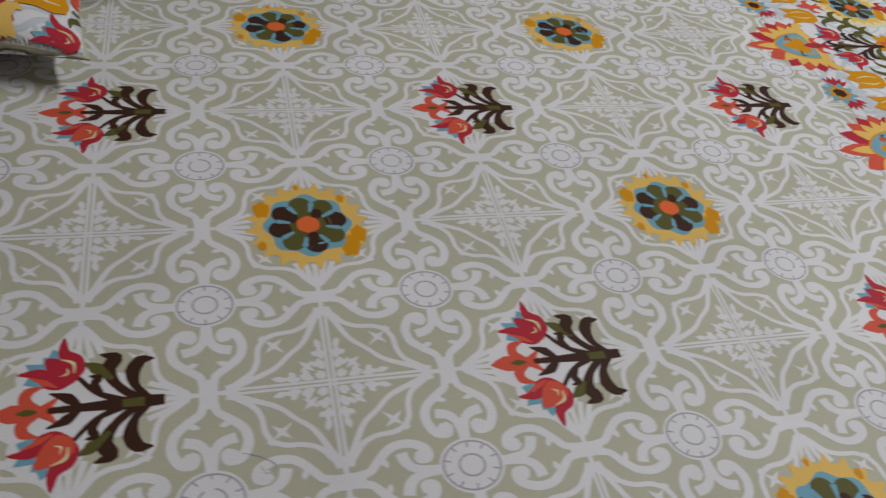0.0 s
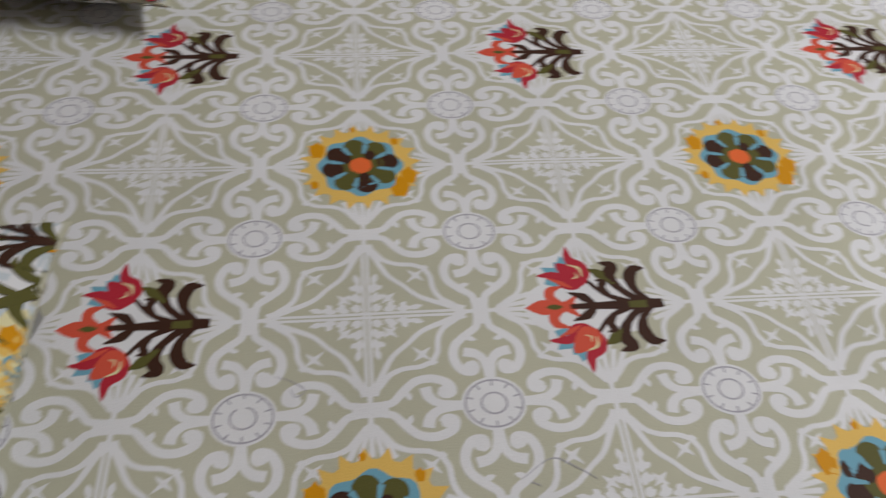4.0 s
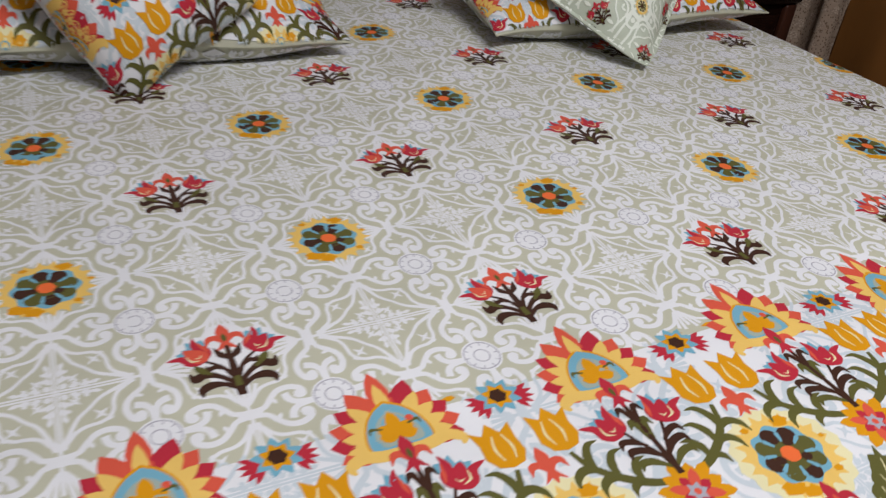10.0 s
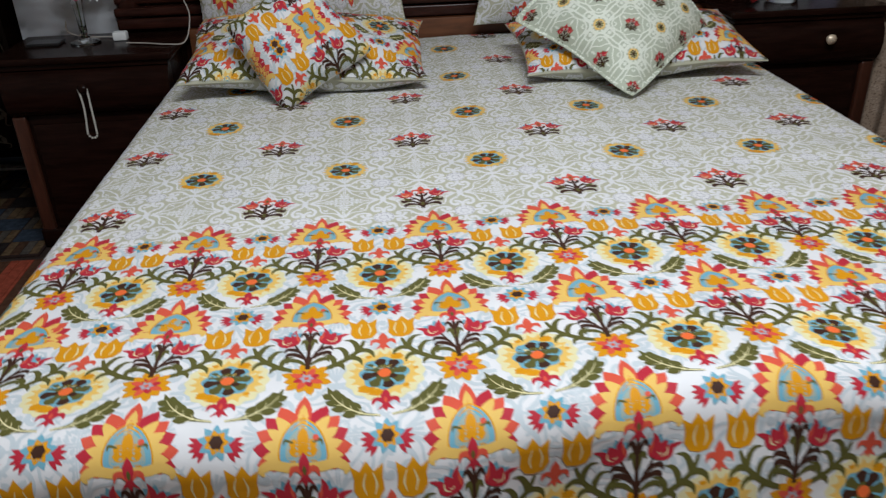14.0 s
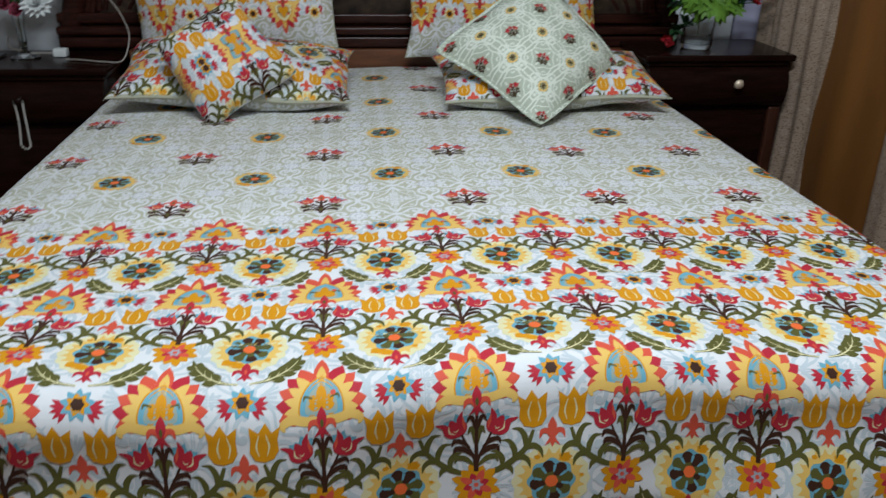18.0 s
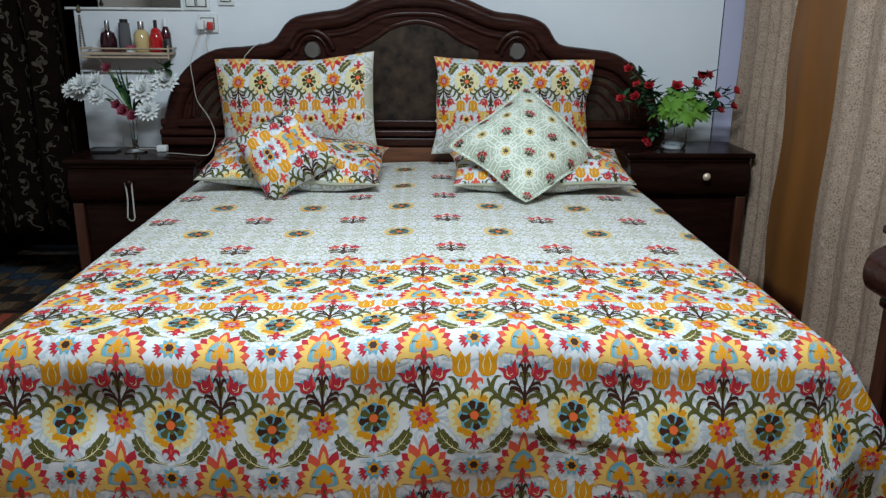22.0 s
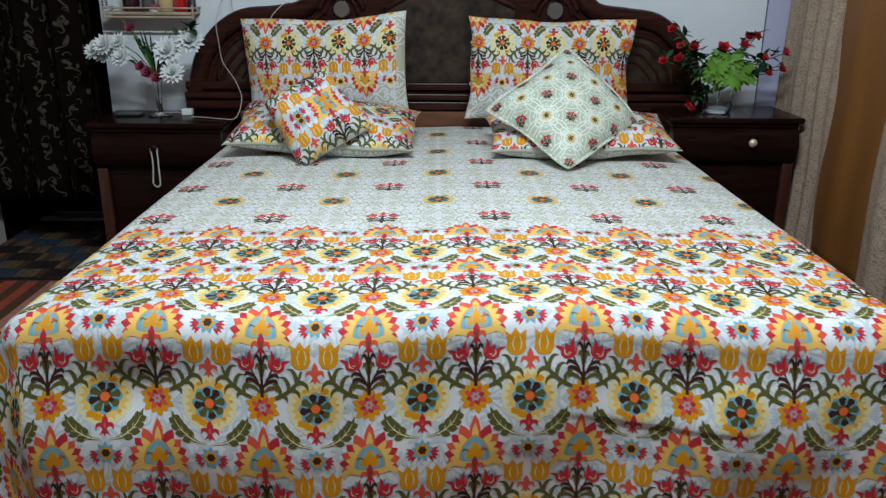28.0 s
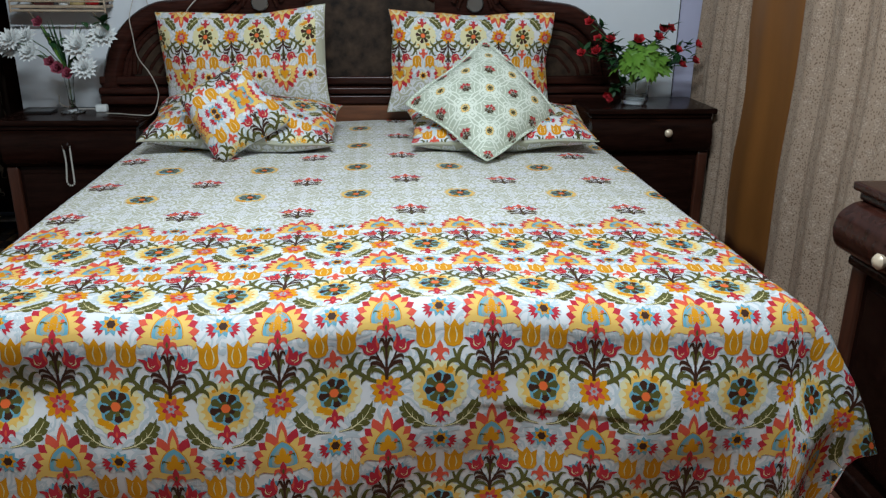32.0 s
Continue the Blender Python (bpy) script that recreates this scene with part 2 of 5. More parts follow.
class Print:
    """Flat shapes of ink in cloth coordinates, each with its ink and its layer."""

    def __init__(self):
        self.v, self.f, self.ink, self.lay, self.n, self.count = [], [], [], [], 0, 0

    def add(self, v, f, ink, lay):
        v, f = np.asarray(v, float), np.asarray(f, int)
        self.v.append(v)
        self.f.append(f + self.n)
        self.ink.append(np.full(len(f), ink))
        # each stroke lies a hair above the one before, so that none share a plane
        self.lay.append(np.full(len(v), float(lay) + 0.035 * (self.count % 12)))
        self.count += 1
        self.n += len(v)
        return self

    def poly(self, pts, ink, lay, smooth=0):
        p = spline(list(pts) + [pts[0]], smooth)[:-1] if smooth else np.array(pts, float)
        k = len(p)
        return self.add(np.vstack([p, p.mean(0)]), [(i, (i + 1) % k, k) for i in range(k)], ink, lay)

    def disc(self, x, y, rx, ry, ink, lay, n=20, teeth=0, depth=0.0, turn=0.0):
        a = np.arange(n) * TAU / n + turn
        r = 1 + depth * np.cos(teeth * a) if teeth else 1
        return self.poly(np.stack([x + rx * r * np.cos(a), y + ry * r * np.sin(a)], 1), ink, lay)

    def ring(self, x, y, rx, ry, w, ink, lay, n=20):
        a = np.arange(n + 1) * TAU / n
        return self.ribbon(np.stack([x + rx * np.cos(a), y + ry * np.sin(a)], 1), w, ink, lay)

    def ribbon(self, p, w, ink, lay):
        p = np.asarray(p, float)
        d = np.gradient(p, axis=0)
        nrm = np.stack([-d[:, 1], d[:, 0]], 1) / (np.linalg.norm(d, axis=1)[:, None] + 1e-9)
        w = np.interp(np.linspace(0, 1, len(p)), np.linspace(0, 1, len(np.atleast_1d(w))), np.atleast_1d(w))[:, None] / 2
        k = len(p)
        f = []
        for i in range(k - 1):
            f += [(i, i + 1, k + i + 1), (i, k + i + 1, k + i)]
        return self.add(np.vstack([p - nrm * w, p + nrm * w]), f, ink, lay)

    def stroke(self, pts, w, ink, lay, n=5):
        return self.ribbon(spline(pts, n), w, ink, lay)

    def petal(self, x, y, length, width, angle, ink, lay, blunt=0.55):
        """A petal from its foot at x, y, along an angle in degrees."""
        t = np.array([0, 0.15, 0.35, 0.6, 0.82, 1.0])
        h = width / 2 * np.array([0.25, 0.62, 0.95, 1.0, blunt, 0.0])
        up = np.stack([t * length, h], 1)
        p = np.vstack([up, (up * (1, -1))[-2::-1]])
        c, s = math.cos(radians(angle)), math.sin(radians(angle))
        return self.poly(p @ np.array([[c, s], [-s, c]]) + (x, y), ink, lay)

    def stamp(self, other, m=((1, 0), (0, 1)), at=(0, 0), lift=0.0):
        m = np.array(m, float)
        for v, f, i, l in other.chunks():
            self.v.append(v @ m.T + at)
            self.f.append(f + self.n)
            self.ink.append(i)
            self.lay.append(l + lift)
            self.n += len(v)
        return self

    def chunks(self):
        if self.v:
            v, f, i, l = np.vstack(self.v), np.vstack(self.f), np.concatenate(self.ink), np.concatenate(self.lay)
            self.v, self.f, self.ink, self.lay = [v], [f], [i], [l]
            yield v, f, i, l

    def recolour(self, table):
        for v, f, i, l in self.chunks():
            self.ink = [np.array([table.get(int(k), int(k)) for k in i])]
        return self

    def refine(self, longest):
        """Splits long triangles in four, so that a cut follows its line closely."""
        for _ in range(3):
            for v, f, i, l in self.chunks():
                e = np.max([np.linalg.norm(v[f[:, a]] - v[f[:, b]], axis=1) for a, b in ((0, 1), (1, 2), (2, 0))], 0)
                big = e > longest
                b = f[big]
                m, k = len(b), len(v)
                mids = [(v[b[:, p]] + v[b[:, q]]) / 2 for p, q in ((0, 1), (1, 2), (2, 0))]
                ab, bc, ca = (np.arange(m) + k + m * s for s in range(3))
                fresh = [np.stack(s, 1) for s in ((b[:, 0], ab, ca), (ab, b[:, 1], bc), (ca, bc, b[:, 2]), (ab, bc, ca))]
                self.v, self.lay = [np.vstack([v, *mids])], [np.concatenate([l] + [l[b[:, 0]]] * 3)]
                self.f, self.ink, self.n = [np.vstack([f[~big], *fresh])], [np.concatenate([i[~big], np.tile(i[big], 4)])], k + 3 * m
        return self

    def clip(self, keep):
        """Keeps the triangles whose middle lies where keep(u, v) is true."""
        for v, f, i, l in self.chunks():
            c = v[f].mean(1)
            ok = keep(c[:, 0], c[:, 1])
            self.f, self.ink = [f[ok]], [i[ok]]
        return self

    def mesh(self, name, surface, longest=0.011, where=None, lift=0.00020, step=0.000035, steep=1.7):
        (v, f, i, l), = self.chunks()
        for _ in range(3):
            e = np.max([np.linalg.norm(v[f[:, a]] - v[f[:, b]], axis=1) for a, b in ((0, 1), (1, 2), (2, 0))], 0)
            big = e > longest
            if where is not None:
                c = v[f].mean(1)
                big &= where(c[:, 0], c[:, 1]) | (e > 0.022)
            if not big.any():
                break
            b = f[big]
            k, m = len(v), len(b)
            mids = [(v[b[:, p]] + v[b[:, q]]) / 2 for p, q in ((0, 1), (1, 2), (2, 0))]
            ml = [(l[b[:, 0]])] * 3
            v, l = np.vstack([v, *mids]), np.concatenate([l, *ml])
            ab, bc, ca = (np.arange(m) + k + m * s for s in range(3))
            fresh = np.vstack([np.stack(s, 1) for s in ((b[:, 0], ab, ca), (ab, b[:, 1], bc), (ca, bc, b[:, 2]), (ab, bc, ca))])
            f, i = np.vstack([f[~big], fresh]), np.concatenate([i[~big], np.tile(i[big], 4)])
        used = np.unique(f)
        renum = np.full(len(v), -1)
        renum[used] = np.arange(len(used))
        v, l, f = v[used], l[used], renum[f]
        pos, nor = surface_frame(surface, v[:, 0], v[:, 1])
        k = np.where(where(v[:, 0], v[:, 1]), steep, 1.0) if where is not None else 1.0
        pos = pos + nor * ((lift + step * l) * k)[:, None]
        # one winding for all: the side that faces out of the cloth
        a, b, c = (pos[f[:, k]] for k in range(3))
        flip = np.einsum("ij,ij->i", np.cross(b - a, c - a), nor[f[:, 0]]) < 0
        f[flip] = f[flip][:, ::-1]
        me = bpy.data.meshes.new(name)
        me.vertices.add(len(pos))
        me.vertices.foreach_set("co", pos.ravel().astype(np.float32))
        me.loops.add(len(f) * 3)
        me.loops.foreach_set("vertex_index", f.ravel().astype(np.int32))
        me.polygons.add(len(f))
        me.polygons.foreach_set("loop_start", (np.arange(len(f)) * 3).astype(np.int32))
        me.polygons.foreach_set("material_index", i.astype(np.int32))
        for m in INKS:
            me.materials.append(m)
        me.update(calc_edges=True)
        me.validate()
        me.shade_smooth()
        return me


def surface_frame(surface, u, v, e=0.002):
    p = surface(u, v)
    du, dv = surface(u + e, v) - surface(u - e, v), surface(u, v + e) - surface(u, v - e)
    n = np.cross(du, dv)
    return p, n / (np.linalg.norm(n, axis=1)[:, None] + 1e-12)


def mirrored(pr, both=False):
    out = Print().stamp(pr).stamp(pr, ((-1, 0), (0, 1)))
    return Print().stamp(out).stamp(out, ((1, 0), (0, -1))) if both else out


# --- the lace tile, in units of half a cell, wheel in the corner at 1, 1 ---
def lace_cell(kind, ink=I_WHITE):
    t = Print()
    q = Print()
    # scroll arm along the edge x = 1, with its curled head
    q.stroke([(0.955, 0.10), (0.935, 0.185), (0.83, 0.275), (0.735, 0.38), (0.715, 0.52), (0.775, 0.645), (0.865, 0.665), (0.885, 0.60), (0.845, 0.565)],
             (0.070, 0.072, 0.078, 0.082, 0.086, 0.088, 0.084, 0.076, 0.06), ink, 0, 5)
    q.disc(0.842, 0.602, 0.050, 0.048, ink, 0, 12)
    # stem from the wheel that splits to meet the arm, leaving a dark trefoil
    q.stroke([(1.0, 0.80), (0.985, 0.66), (0.962, 0.545), (0.895, 0.475), (0.80, 0.45)], (0.085, 0.075, 0.080, 0.095, 0.10), ink, 0, 5)
    q.petal(0.83, 0.295, 0.105, 0.055, 18, ink, 0)
    q.add([(0.925, 0), (1.0, 0), (1.0, 0.15), (0.925, 0.15)], [(0, 1, 2), (0, 2, 3)], ink, 0)
    # star outline of the cell
    q.stroke([(0.86, 0.0), (0.77, 0.085), (0.655, 0.175), (0.60, 0.29), (0.585, 0.43), (0.545, 0.52), (0.56, 0.56)],
             (0.052, 0.054, 0.052, 0.050, 0.050, 0.052, 0.05), ink, 0, 3)
    q.stroke([(1.0, 0.0), (0.86, 0.0)], (0.03, 0.05), ink, 0, 2)
    q.poly([(0.86, 0.0), (0.855, 0.055), (0.80, 0.05), (0.76, 0.0)], ink, 0)
    q.poly([(0.36, 0.36), (0.45, 0.42), (0.53, 0.375), (0.485, 0.455), (0.53, 0.53), (0.42, 0.45)], ink, 0)
    if kind == "diamond":
        q.stroke([(0.86, 0.03), (0.64, 0.115), (0.46, 0.205), (0.335, 0.335)], (0.080, 0.056, 0.050, 0.046), ink, 0, 4)
        q.stroke([(0.86, 0.022), (0.0, 0.022)], (0.03, 0.03), ink, 0, 6)
        # leaf spray beside the cross line, and the small star on the diagonal
        for x, y, a, n, w in ((0.06, 0.05, 38, 0.10, 0.06), (0.15, 0.055, 22, 0.13, 0.075), (0.19, 0.085, 62, 0.085, 0.06), (0.26, 0.060, 10, 0.14, 0.070), (0.30, 0.085, 52, 0.080, 0.055), (0.37, 0.065, 14, 0.13, 0.060)):
            q.petal(x, y, n, w, a, ink, 0)
        q.poly([(0.13, 0.13), (0.185, 0.165), (0.26, 0.14), (0.225, 0.19), (0.26, 0.26), (0.16, 0.19)], ink, 0)
    else:
        for a, b in ((0.0, 0.56), (0.10, 0.50), (0.18, 0.54)):
            q.stroke([(0.84, a * 0.25), (b, a)], (0.04, 0.055), ink, 0, 3)
    # eight turns of the octant
    for k in range(4):
        c, s = round(math.cos(k * TAU / 4)), round(math.sin(k * TAU / 4))
        t.stamp(q, ((c, -s), (s, c)), lift=0.09 * k)
        t.stamp(q, ((c, s), (s, -c)), lift=0.09 * k + 0.045)
    return t


def lace_wheel(ink=I_WHITE, line=I_GRY):
    w = Print().disc(0, 0, 0.268, 0.268, ink, 1.2, 24)
    w.ring(0, 0, 0.235, 0.235, 0.017, line, 2, 24).ring(0, 0, 0.105, 0.105, 0.017, line, 2, 16)
    for k in range(10):
        c, s = math.cos(k * TAU / 10), math.sin(k * TAU / 10)
        w.ribbon([(0.175 * c, 0.175 * s), (0.235 * c, 0.235 * s)], 0.015, line, 2)
    return w


# --- medallion, radius 1 ---
def medallion(halo=False):
    m = Print()
    if halo:
        m.disc(0, 0, 1.17, 1.17, I_CRE, 2, 64, 16, 0.04)
    rim = [((1.06 if k % 3 == 1 else 0.88), k * TAU / 60) for k in range(60)]
    m.poly([(r * math.cos(a), r * math.sin(a)) for r, a in rim], I_YEL, 3)
    for a, r, s in ((62, 0.84, 0.20), (230, 0.84, 0.24), (252, 0.86, 0.20), (8, 0.93, 0.07), (315, 0.86, 0.10), (120, 0.9, 0.1)):
        m.disc(r * math.cos(radians(a)), r * math.sin(radians(a)), s, s * 0.7, I_MUS, 4, 12, 5, 0.15)
    m.disc(0, 0, 0.70, 0.70, I_BLU, 5, 48, 8, 0.07, 0.2)
    for k in range(8):
        a = k * TAU / 8 + 0.2
        m.disc(0.48 * math.cos(a), 0.48 * math.sin(a), 0.19, 0.19, I_BRO if k in (1, 2, 4, 6) else I_OLI, 6, 14)
    m.disc(0, 0, 0.40, 0.40, I_OLI, 6, 18)
    for k in range(8):
        a = k * TAU / 8 + 0.2 + TAU / 16
        m.ribbon([(0.30 * math.cos(a), 0.30 * math.sin(a)), (0.52 * math.cos(a), 0.52 * math.sin(a))], (0.05, 0.10), I_BLU, 7)
        if k % 3 == 0:
            m.disc(0.30 * math.cos(a + 0.4), 0.30 * math.sin(a + 0.4), 0.12, 0.10, I_BRO, 7, 10)
    m.disc(0, 0, 0.195, 0.195, I_ORA, 8, 14, 8, 0.05)
    return m


def tulip(red=I_RED, light=I_RED, blue=True):
    """An open tulip pointing up, about 1 across, its foot at 0, 0."""
    t = Print()
    if blue:
        t.poly([(-0.50, 0.42), (-0.62, 0.66), (-0.40, 0.74), (-0.30, 0.98), (-0.10, 0.74), (0.0, 0.86), (0.12, 0.72), (0.24, 0.86), (0.30, 0.45)], I_BLU, 4)
    t.poly([(0, 0), (-0.30, 0.08), (-0.45, 0.34), (-0.40, 0.62), (-0.56, 0.92), (-0.22, 0.72), (-0.12, 0.40)], red, 5, 3)
    t.poly([(0, 0), (0.30, 0.08), (0.45, 0.34), (0.40, 0.62), (0.56, 0.92), (0.22, 0.72), (0.12, 0.40)], red, 5, 3)
    t.poly([(0, 0.0), (-0.24, 0.14), (-0.22, 0.46), (0.0, 0.80), (0.22, 0.46), (0.24, 0.14)], light, 6, 3)
    if blue:
        t.stroke([(0.10, 0.16), (0.24, 0.34), (0.16, 0.58)], (0.02, 0.07, 0.02), I_CRE, 7, 4)
        t.stroke([(-0.30, 0.16), (-0.36, 0.40), (-0.46, 0.72)], (0.03, 0.12, 0.02), I_COR, 7, 4)
        t.stroke([(-0.10, 0.30), (0.02, 0.24), (0.10, 0.34)], (0.01, 0.05, 0.01), I_CRE, 8, 3)
    return t


def lily(red=I_RED, core=I_OLI):
    """A fleur: one upright petal, two that bow out and down, and a flared foot."""
    t = Print()
    t.petal(0, 0.16, 0.82, 0.36, 90, red, 6)
    for s in (1, -1):
        t.stroke([(0.02 * s, 0.20), (0.20 * s, 0.42), (0.40 * s, 0.40), (0.50 * s, 0.14)], (0.16, 0.22, 0.20, 0.02), I_COR if core == I_OLI else red, 5, 4)
        t.stroke([(0, 0.24), (0.10 * s, 0.05), (0.30 * s, -0.14)], (0.16, 0.15, 0.02), red, 5, 3)
    t.petal(0, 0.20, -0.42, 0.16, 90, red, 5)
    t.petal(0, 0.22, 0.34, 0.13, 90, core, 7)
    return t


def turned(angle, scale, sx=1.0):
    c, s = math.cos(radians(angle)) * scale, math.sin(radians(angle)) * scale
    return ((c * sx, -s), (s * sx, c))


# --- small bouquet of the field, in metres, foot towards -v ---
def bouquet(ground=True):
    b = Print()
    if ground:
        for x, y, r in ((0, -0.02, 0.026), (-0.026, 0.014, 0.024), (0.026, 0.014, 0.024), (0, 0.03, 0.022)):
            b.disc(x, y, r, r, I_WHITE, 1, 16)
    h = Print()
    h.stroke([(0.000, -0.036), (0.010, -0.014), (0.025, 0.000)], (0.006, 0.004, 0.003), I_BRO, 5, 5)
    h.stroke([(0.002, -0.040), (0.015, -0.026), (0.028, -0.020), (0.037, -0.024), (0.041, -0.014)], (0.006, 0.006, 0.0105, 0.010, 0.001), I_BRO, 5, 5)
    h.stroke([(0.002, -0.047), (0.013, -0.038), (0.025, -0.036), (0.033, -0.041), (0.034, -0.050)], (0.005, 0.006, 0.0105, 0.009, 0.001), I_BRO, 5, 5)
    h.stroke([(0.020, -0.023), (0.030, -0.012), (0.035, -0.004)], (0.003, 0.009, 0.001), I_OLI, 5, 4)
    h.stroke([(0.008, -0.018), (0.017, -0.012), (0.022, -0.014), (0.024, -0.008)], (0.002, 0.006, 0.006, 0.001), I_BRO, 5, 4)
    h.stroke([(0.000, -0.004), (0.008, 0.004), (0.013, 0.016)], (0.004, 0.008, 0.001), I_BRO, 5, 4)
    b.stamp(mirrored(h))
    b.stamp(tulip(), turned(-44, 0.036), (0.021, 0.000)).stamp(tulip(I_RED, I_COR), turned(44, 0.036, -1), (-0.021, 0.000))
    b.stroke([(0, -0.057), (0, -0.036), (0, 0.016)], (0.008, 0.010, 0.004), I_BRO, 6, 5)
    b.stroke([(0, -0.044), (0, -0.030)], (0.007, 0.006), I_OLI, 7, 3)
    b.stamp(lily(I_COR), turned(0, 0.038), (0, 0.014))
    return b


# --- large border repeat, in metres: spire point at 0, 0, column half-width 0.1057 ---
Q, ROW = 0.2115, 0.272


def border_cell(pale=False):
    b = Print()
    # spire: an onion form of pointed petals in two rings about a blue heart
    hub = -0.087
    for scale, wid, lay, turn in ((1.0, 0.0255, 3, 0), (0.81, 0.0160, 4.2, 11)):
        for side in (1, -1):
            for k, (a, r) in enumerate(((90, 0.087), (66, 0.073), (45, 0.066), (25, 0.063), (6, 0.062), (-13, 0.059))):
                if k == 0 and side < 0:
                    continue
                if turn and k == 5:
                    continue
                a = radians(a - (turn if k else 0))
                c, sn = math.cos(a) * side, math.sin(a)
                foot = 0.22 * r * scale
                ink = (I_COR if (k + (side > 0)) % 2 else I_RED) if not turn else I_YEL
                b.petal(foot * c, hub + foot * sn, r * scale - foot, wid * (1 if k else 0.85), math.degrees(math.atan2(sn, c)), ink, lay + 0.1 * (5 - k), 0.62)
    heart = [(0.0, 0.046), (0.014, 0.037), (0.025, 0.022), (0.031, 0.002), (0.027, -0.012), (0.0, -0.012)]
    heart = heart + [(-x, y) for x, y in heart[-2:0:-1]]
    for scale, ink, lay in ((1.00, I_MUS, 5), (0.93, I_BLU, 5.5), (0.70, I_GRN, 6)):
        b.poly([(x * scale, hub + y * scale) for x, y in heart], ink, lay, 3)
    for a, n in ((90, 0.029), (38, 0.021), (142, 0.021), (2, 0.018), (178, 0.018)):
        b.petal(0, hub + 0.002, n, 0.014, a, I_MUS, 7, 0.7)
    for sx in (-1, 1):
        b.stroke([(0.012 * sx, hub + 0.012), (0.022 * sx, hub + 0.015), (0.024 * sx, hub + 0.009)], (0.002, 0.004, 0.001), I_OLI, 8, 3)
        b.stroke([(0.004 * sx, hub - 0.015), (0.020 * sx, hub - 0.017), (0.040 * sx, hub - 0.013), (0.052 * sx, hub - 0.020), (0.050 * sx, hub - 0.028)], (0.008, 0.013, 0.013, 0.011, 0.003), I_YEL, 7.5, 4)
    b.disc(0.016, hub + 0.018, 0.004, 0.004, I_COR, 8, 8)
    # bouquet
    h = Print()
    h.stroke([(0, -0.214), (0.004, -0.192), (0.014, -0.172), (0.021, -0.156)], (0.005, 0.004, 0.0035, 0.003), I_BRO, 9, 5)
    for x0, y0, x1, y1, w, ink in ((0.003, -0.205, 0.026, -0.196, 0.008, I_OLI), (0.004, -0.192, 0.028, -0.182, 0.008, I_BRO), (0.009, -0.178, 0.030, -0.170, 0.007, I_BRO),
                                   (0.002, -0.172, 0.008, -0.152, 0.007, I_OLI), (0.002, -0.150, 0.010, -0.134, 0.006, I_BRO)):
        h.stroke([(x0, y0), ((x0 + x1) / 2, y1 + 0.001), (x1, y1 + 0.003), (x1 + 0.004, y1 - 0.005)], (0.003, w, w, 0.001), ink, 9, 4)
    h.stamp(tulip(), turned(-26, 0.038), (0.0235, -0.160), lift=4)
    b.stamp(mirrored(h))
    b.stroke([(0, -0.214), (0, -0.170), (0, -0.112)], (0.007, 0.005, 0.004), I_BRO, 9, 5)
    b.stamp(lily(), turned(0, 0.037), (0, -0.122), lift=5)
    # flower at the foot of the bouquet
    for k in range(12):
        b.petal(0, -0.235, 0.036 if k % 2 else 0.031, 0.0135, k * 30 + 12, I_MUS, 5, 0.8)
    for k in range(8):
        b.petal(0, -0.235, 0.025 if k % 2 else 0.019, 0.0105, k * 45 + 20, I_COR if k % 2 else I_RED, 6, 0.7)
    b.disc(0, -0.235, 0.0085, 0.0085, I_GRY, 8, 12, 6, 0.25)
    b.disc(0, -0.235, 0.0035, 0.0035, I_COR, 8.5, 8)
    # olive branches rising to the yellow tulips
    h = Print()
    h.stroke([(0.010, -0.220), (0.034, -0.211), (0.056, -0.196), (0.071, -0.179), (0.079, -0.158)], (0.006, 0.0090, 0.0085, 0.0070, 0.0045), I_OLI, 4, 6)
    # horn leaves: those below hang and curl down, those above stand and curl in
    for x, y, n in ((0.030, -0.212, 0.019), (0.048, -0.201, 0.025), (0.064, -0.186, 0.026)):
        h.stroke([(x, y), (x + 0.55 * n, y + 0.22 * n), (x + 0.95 * n, y - 0.02 * n), (x + 1.10 * n, y - 0.50 * n)], (0.005, 0.0095, 0.0070, 0.001), I_OLI, 4, 4)
    for x, y, n in ((0.036, -0.208, 0.022), (0.053, -0.197, 0.026), (0.068, -0.181, 0.026)):
        h.stroke([(x, y), (x - 0.02 * n, y + 0.50 * n), (x - 0.30 * n, y + 0.95 * n), (x - 0.72 * n, y + 1.02 * n)], (0.005, 0.0090, 0.0065, 0.001), I_OLI, 4, 4)
    h.poly([(x * 0.042 + 0.0785, y * 0.042 - 0.155) for x, y in ((0, 0), (-0.30, 0.08), (-0.47, 0.36), (-0.44, 0.74), (-0.54, 1.16), (-0.27, 0.98), (-0.06, 1.30), (0.16, 0.98), (0.46, 1.20), (0.42, 0.74), (0.46, 0.36), (0.30, 0.08))], I_MUS, 9)
    for s, x in ((-1, 0.0745), (1, 0.0855)):
        h.stroke([(x, -0.146), (x + 0.003 * s, -0.132), (x - 0.001 * s, -0.116)], (0.001, 0.0026, 0.001), I_CRE, 10, 4)
    # toothed leaf that cups the medallion from below, with a pale midrib
    axis = spline([(0.098, -0.316), (0.075, -0.311), (0.0535, -0.297), (0.0380, -0.278), (0.0290, -0.256)], 5)
    h.ribbon(axis, (0.003, 0.005, 0.016, 0.017, 0.011, 0.001), I_OLI, 4)
    for k in (6, 9, 12, 15):
        way = math.degrees(math.atan2(*(axis[k + 2] - axis[k - 1])[::-1]))
        n = 0.0235 - 0.00045 * abs(k - 8) ** 1.4
        for lean in (40, -40):
            h.petal(axis[k][0], axis[k][1], n, 0.0140, way + lean, I_OLI, 4, 0.6)
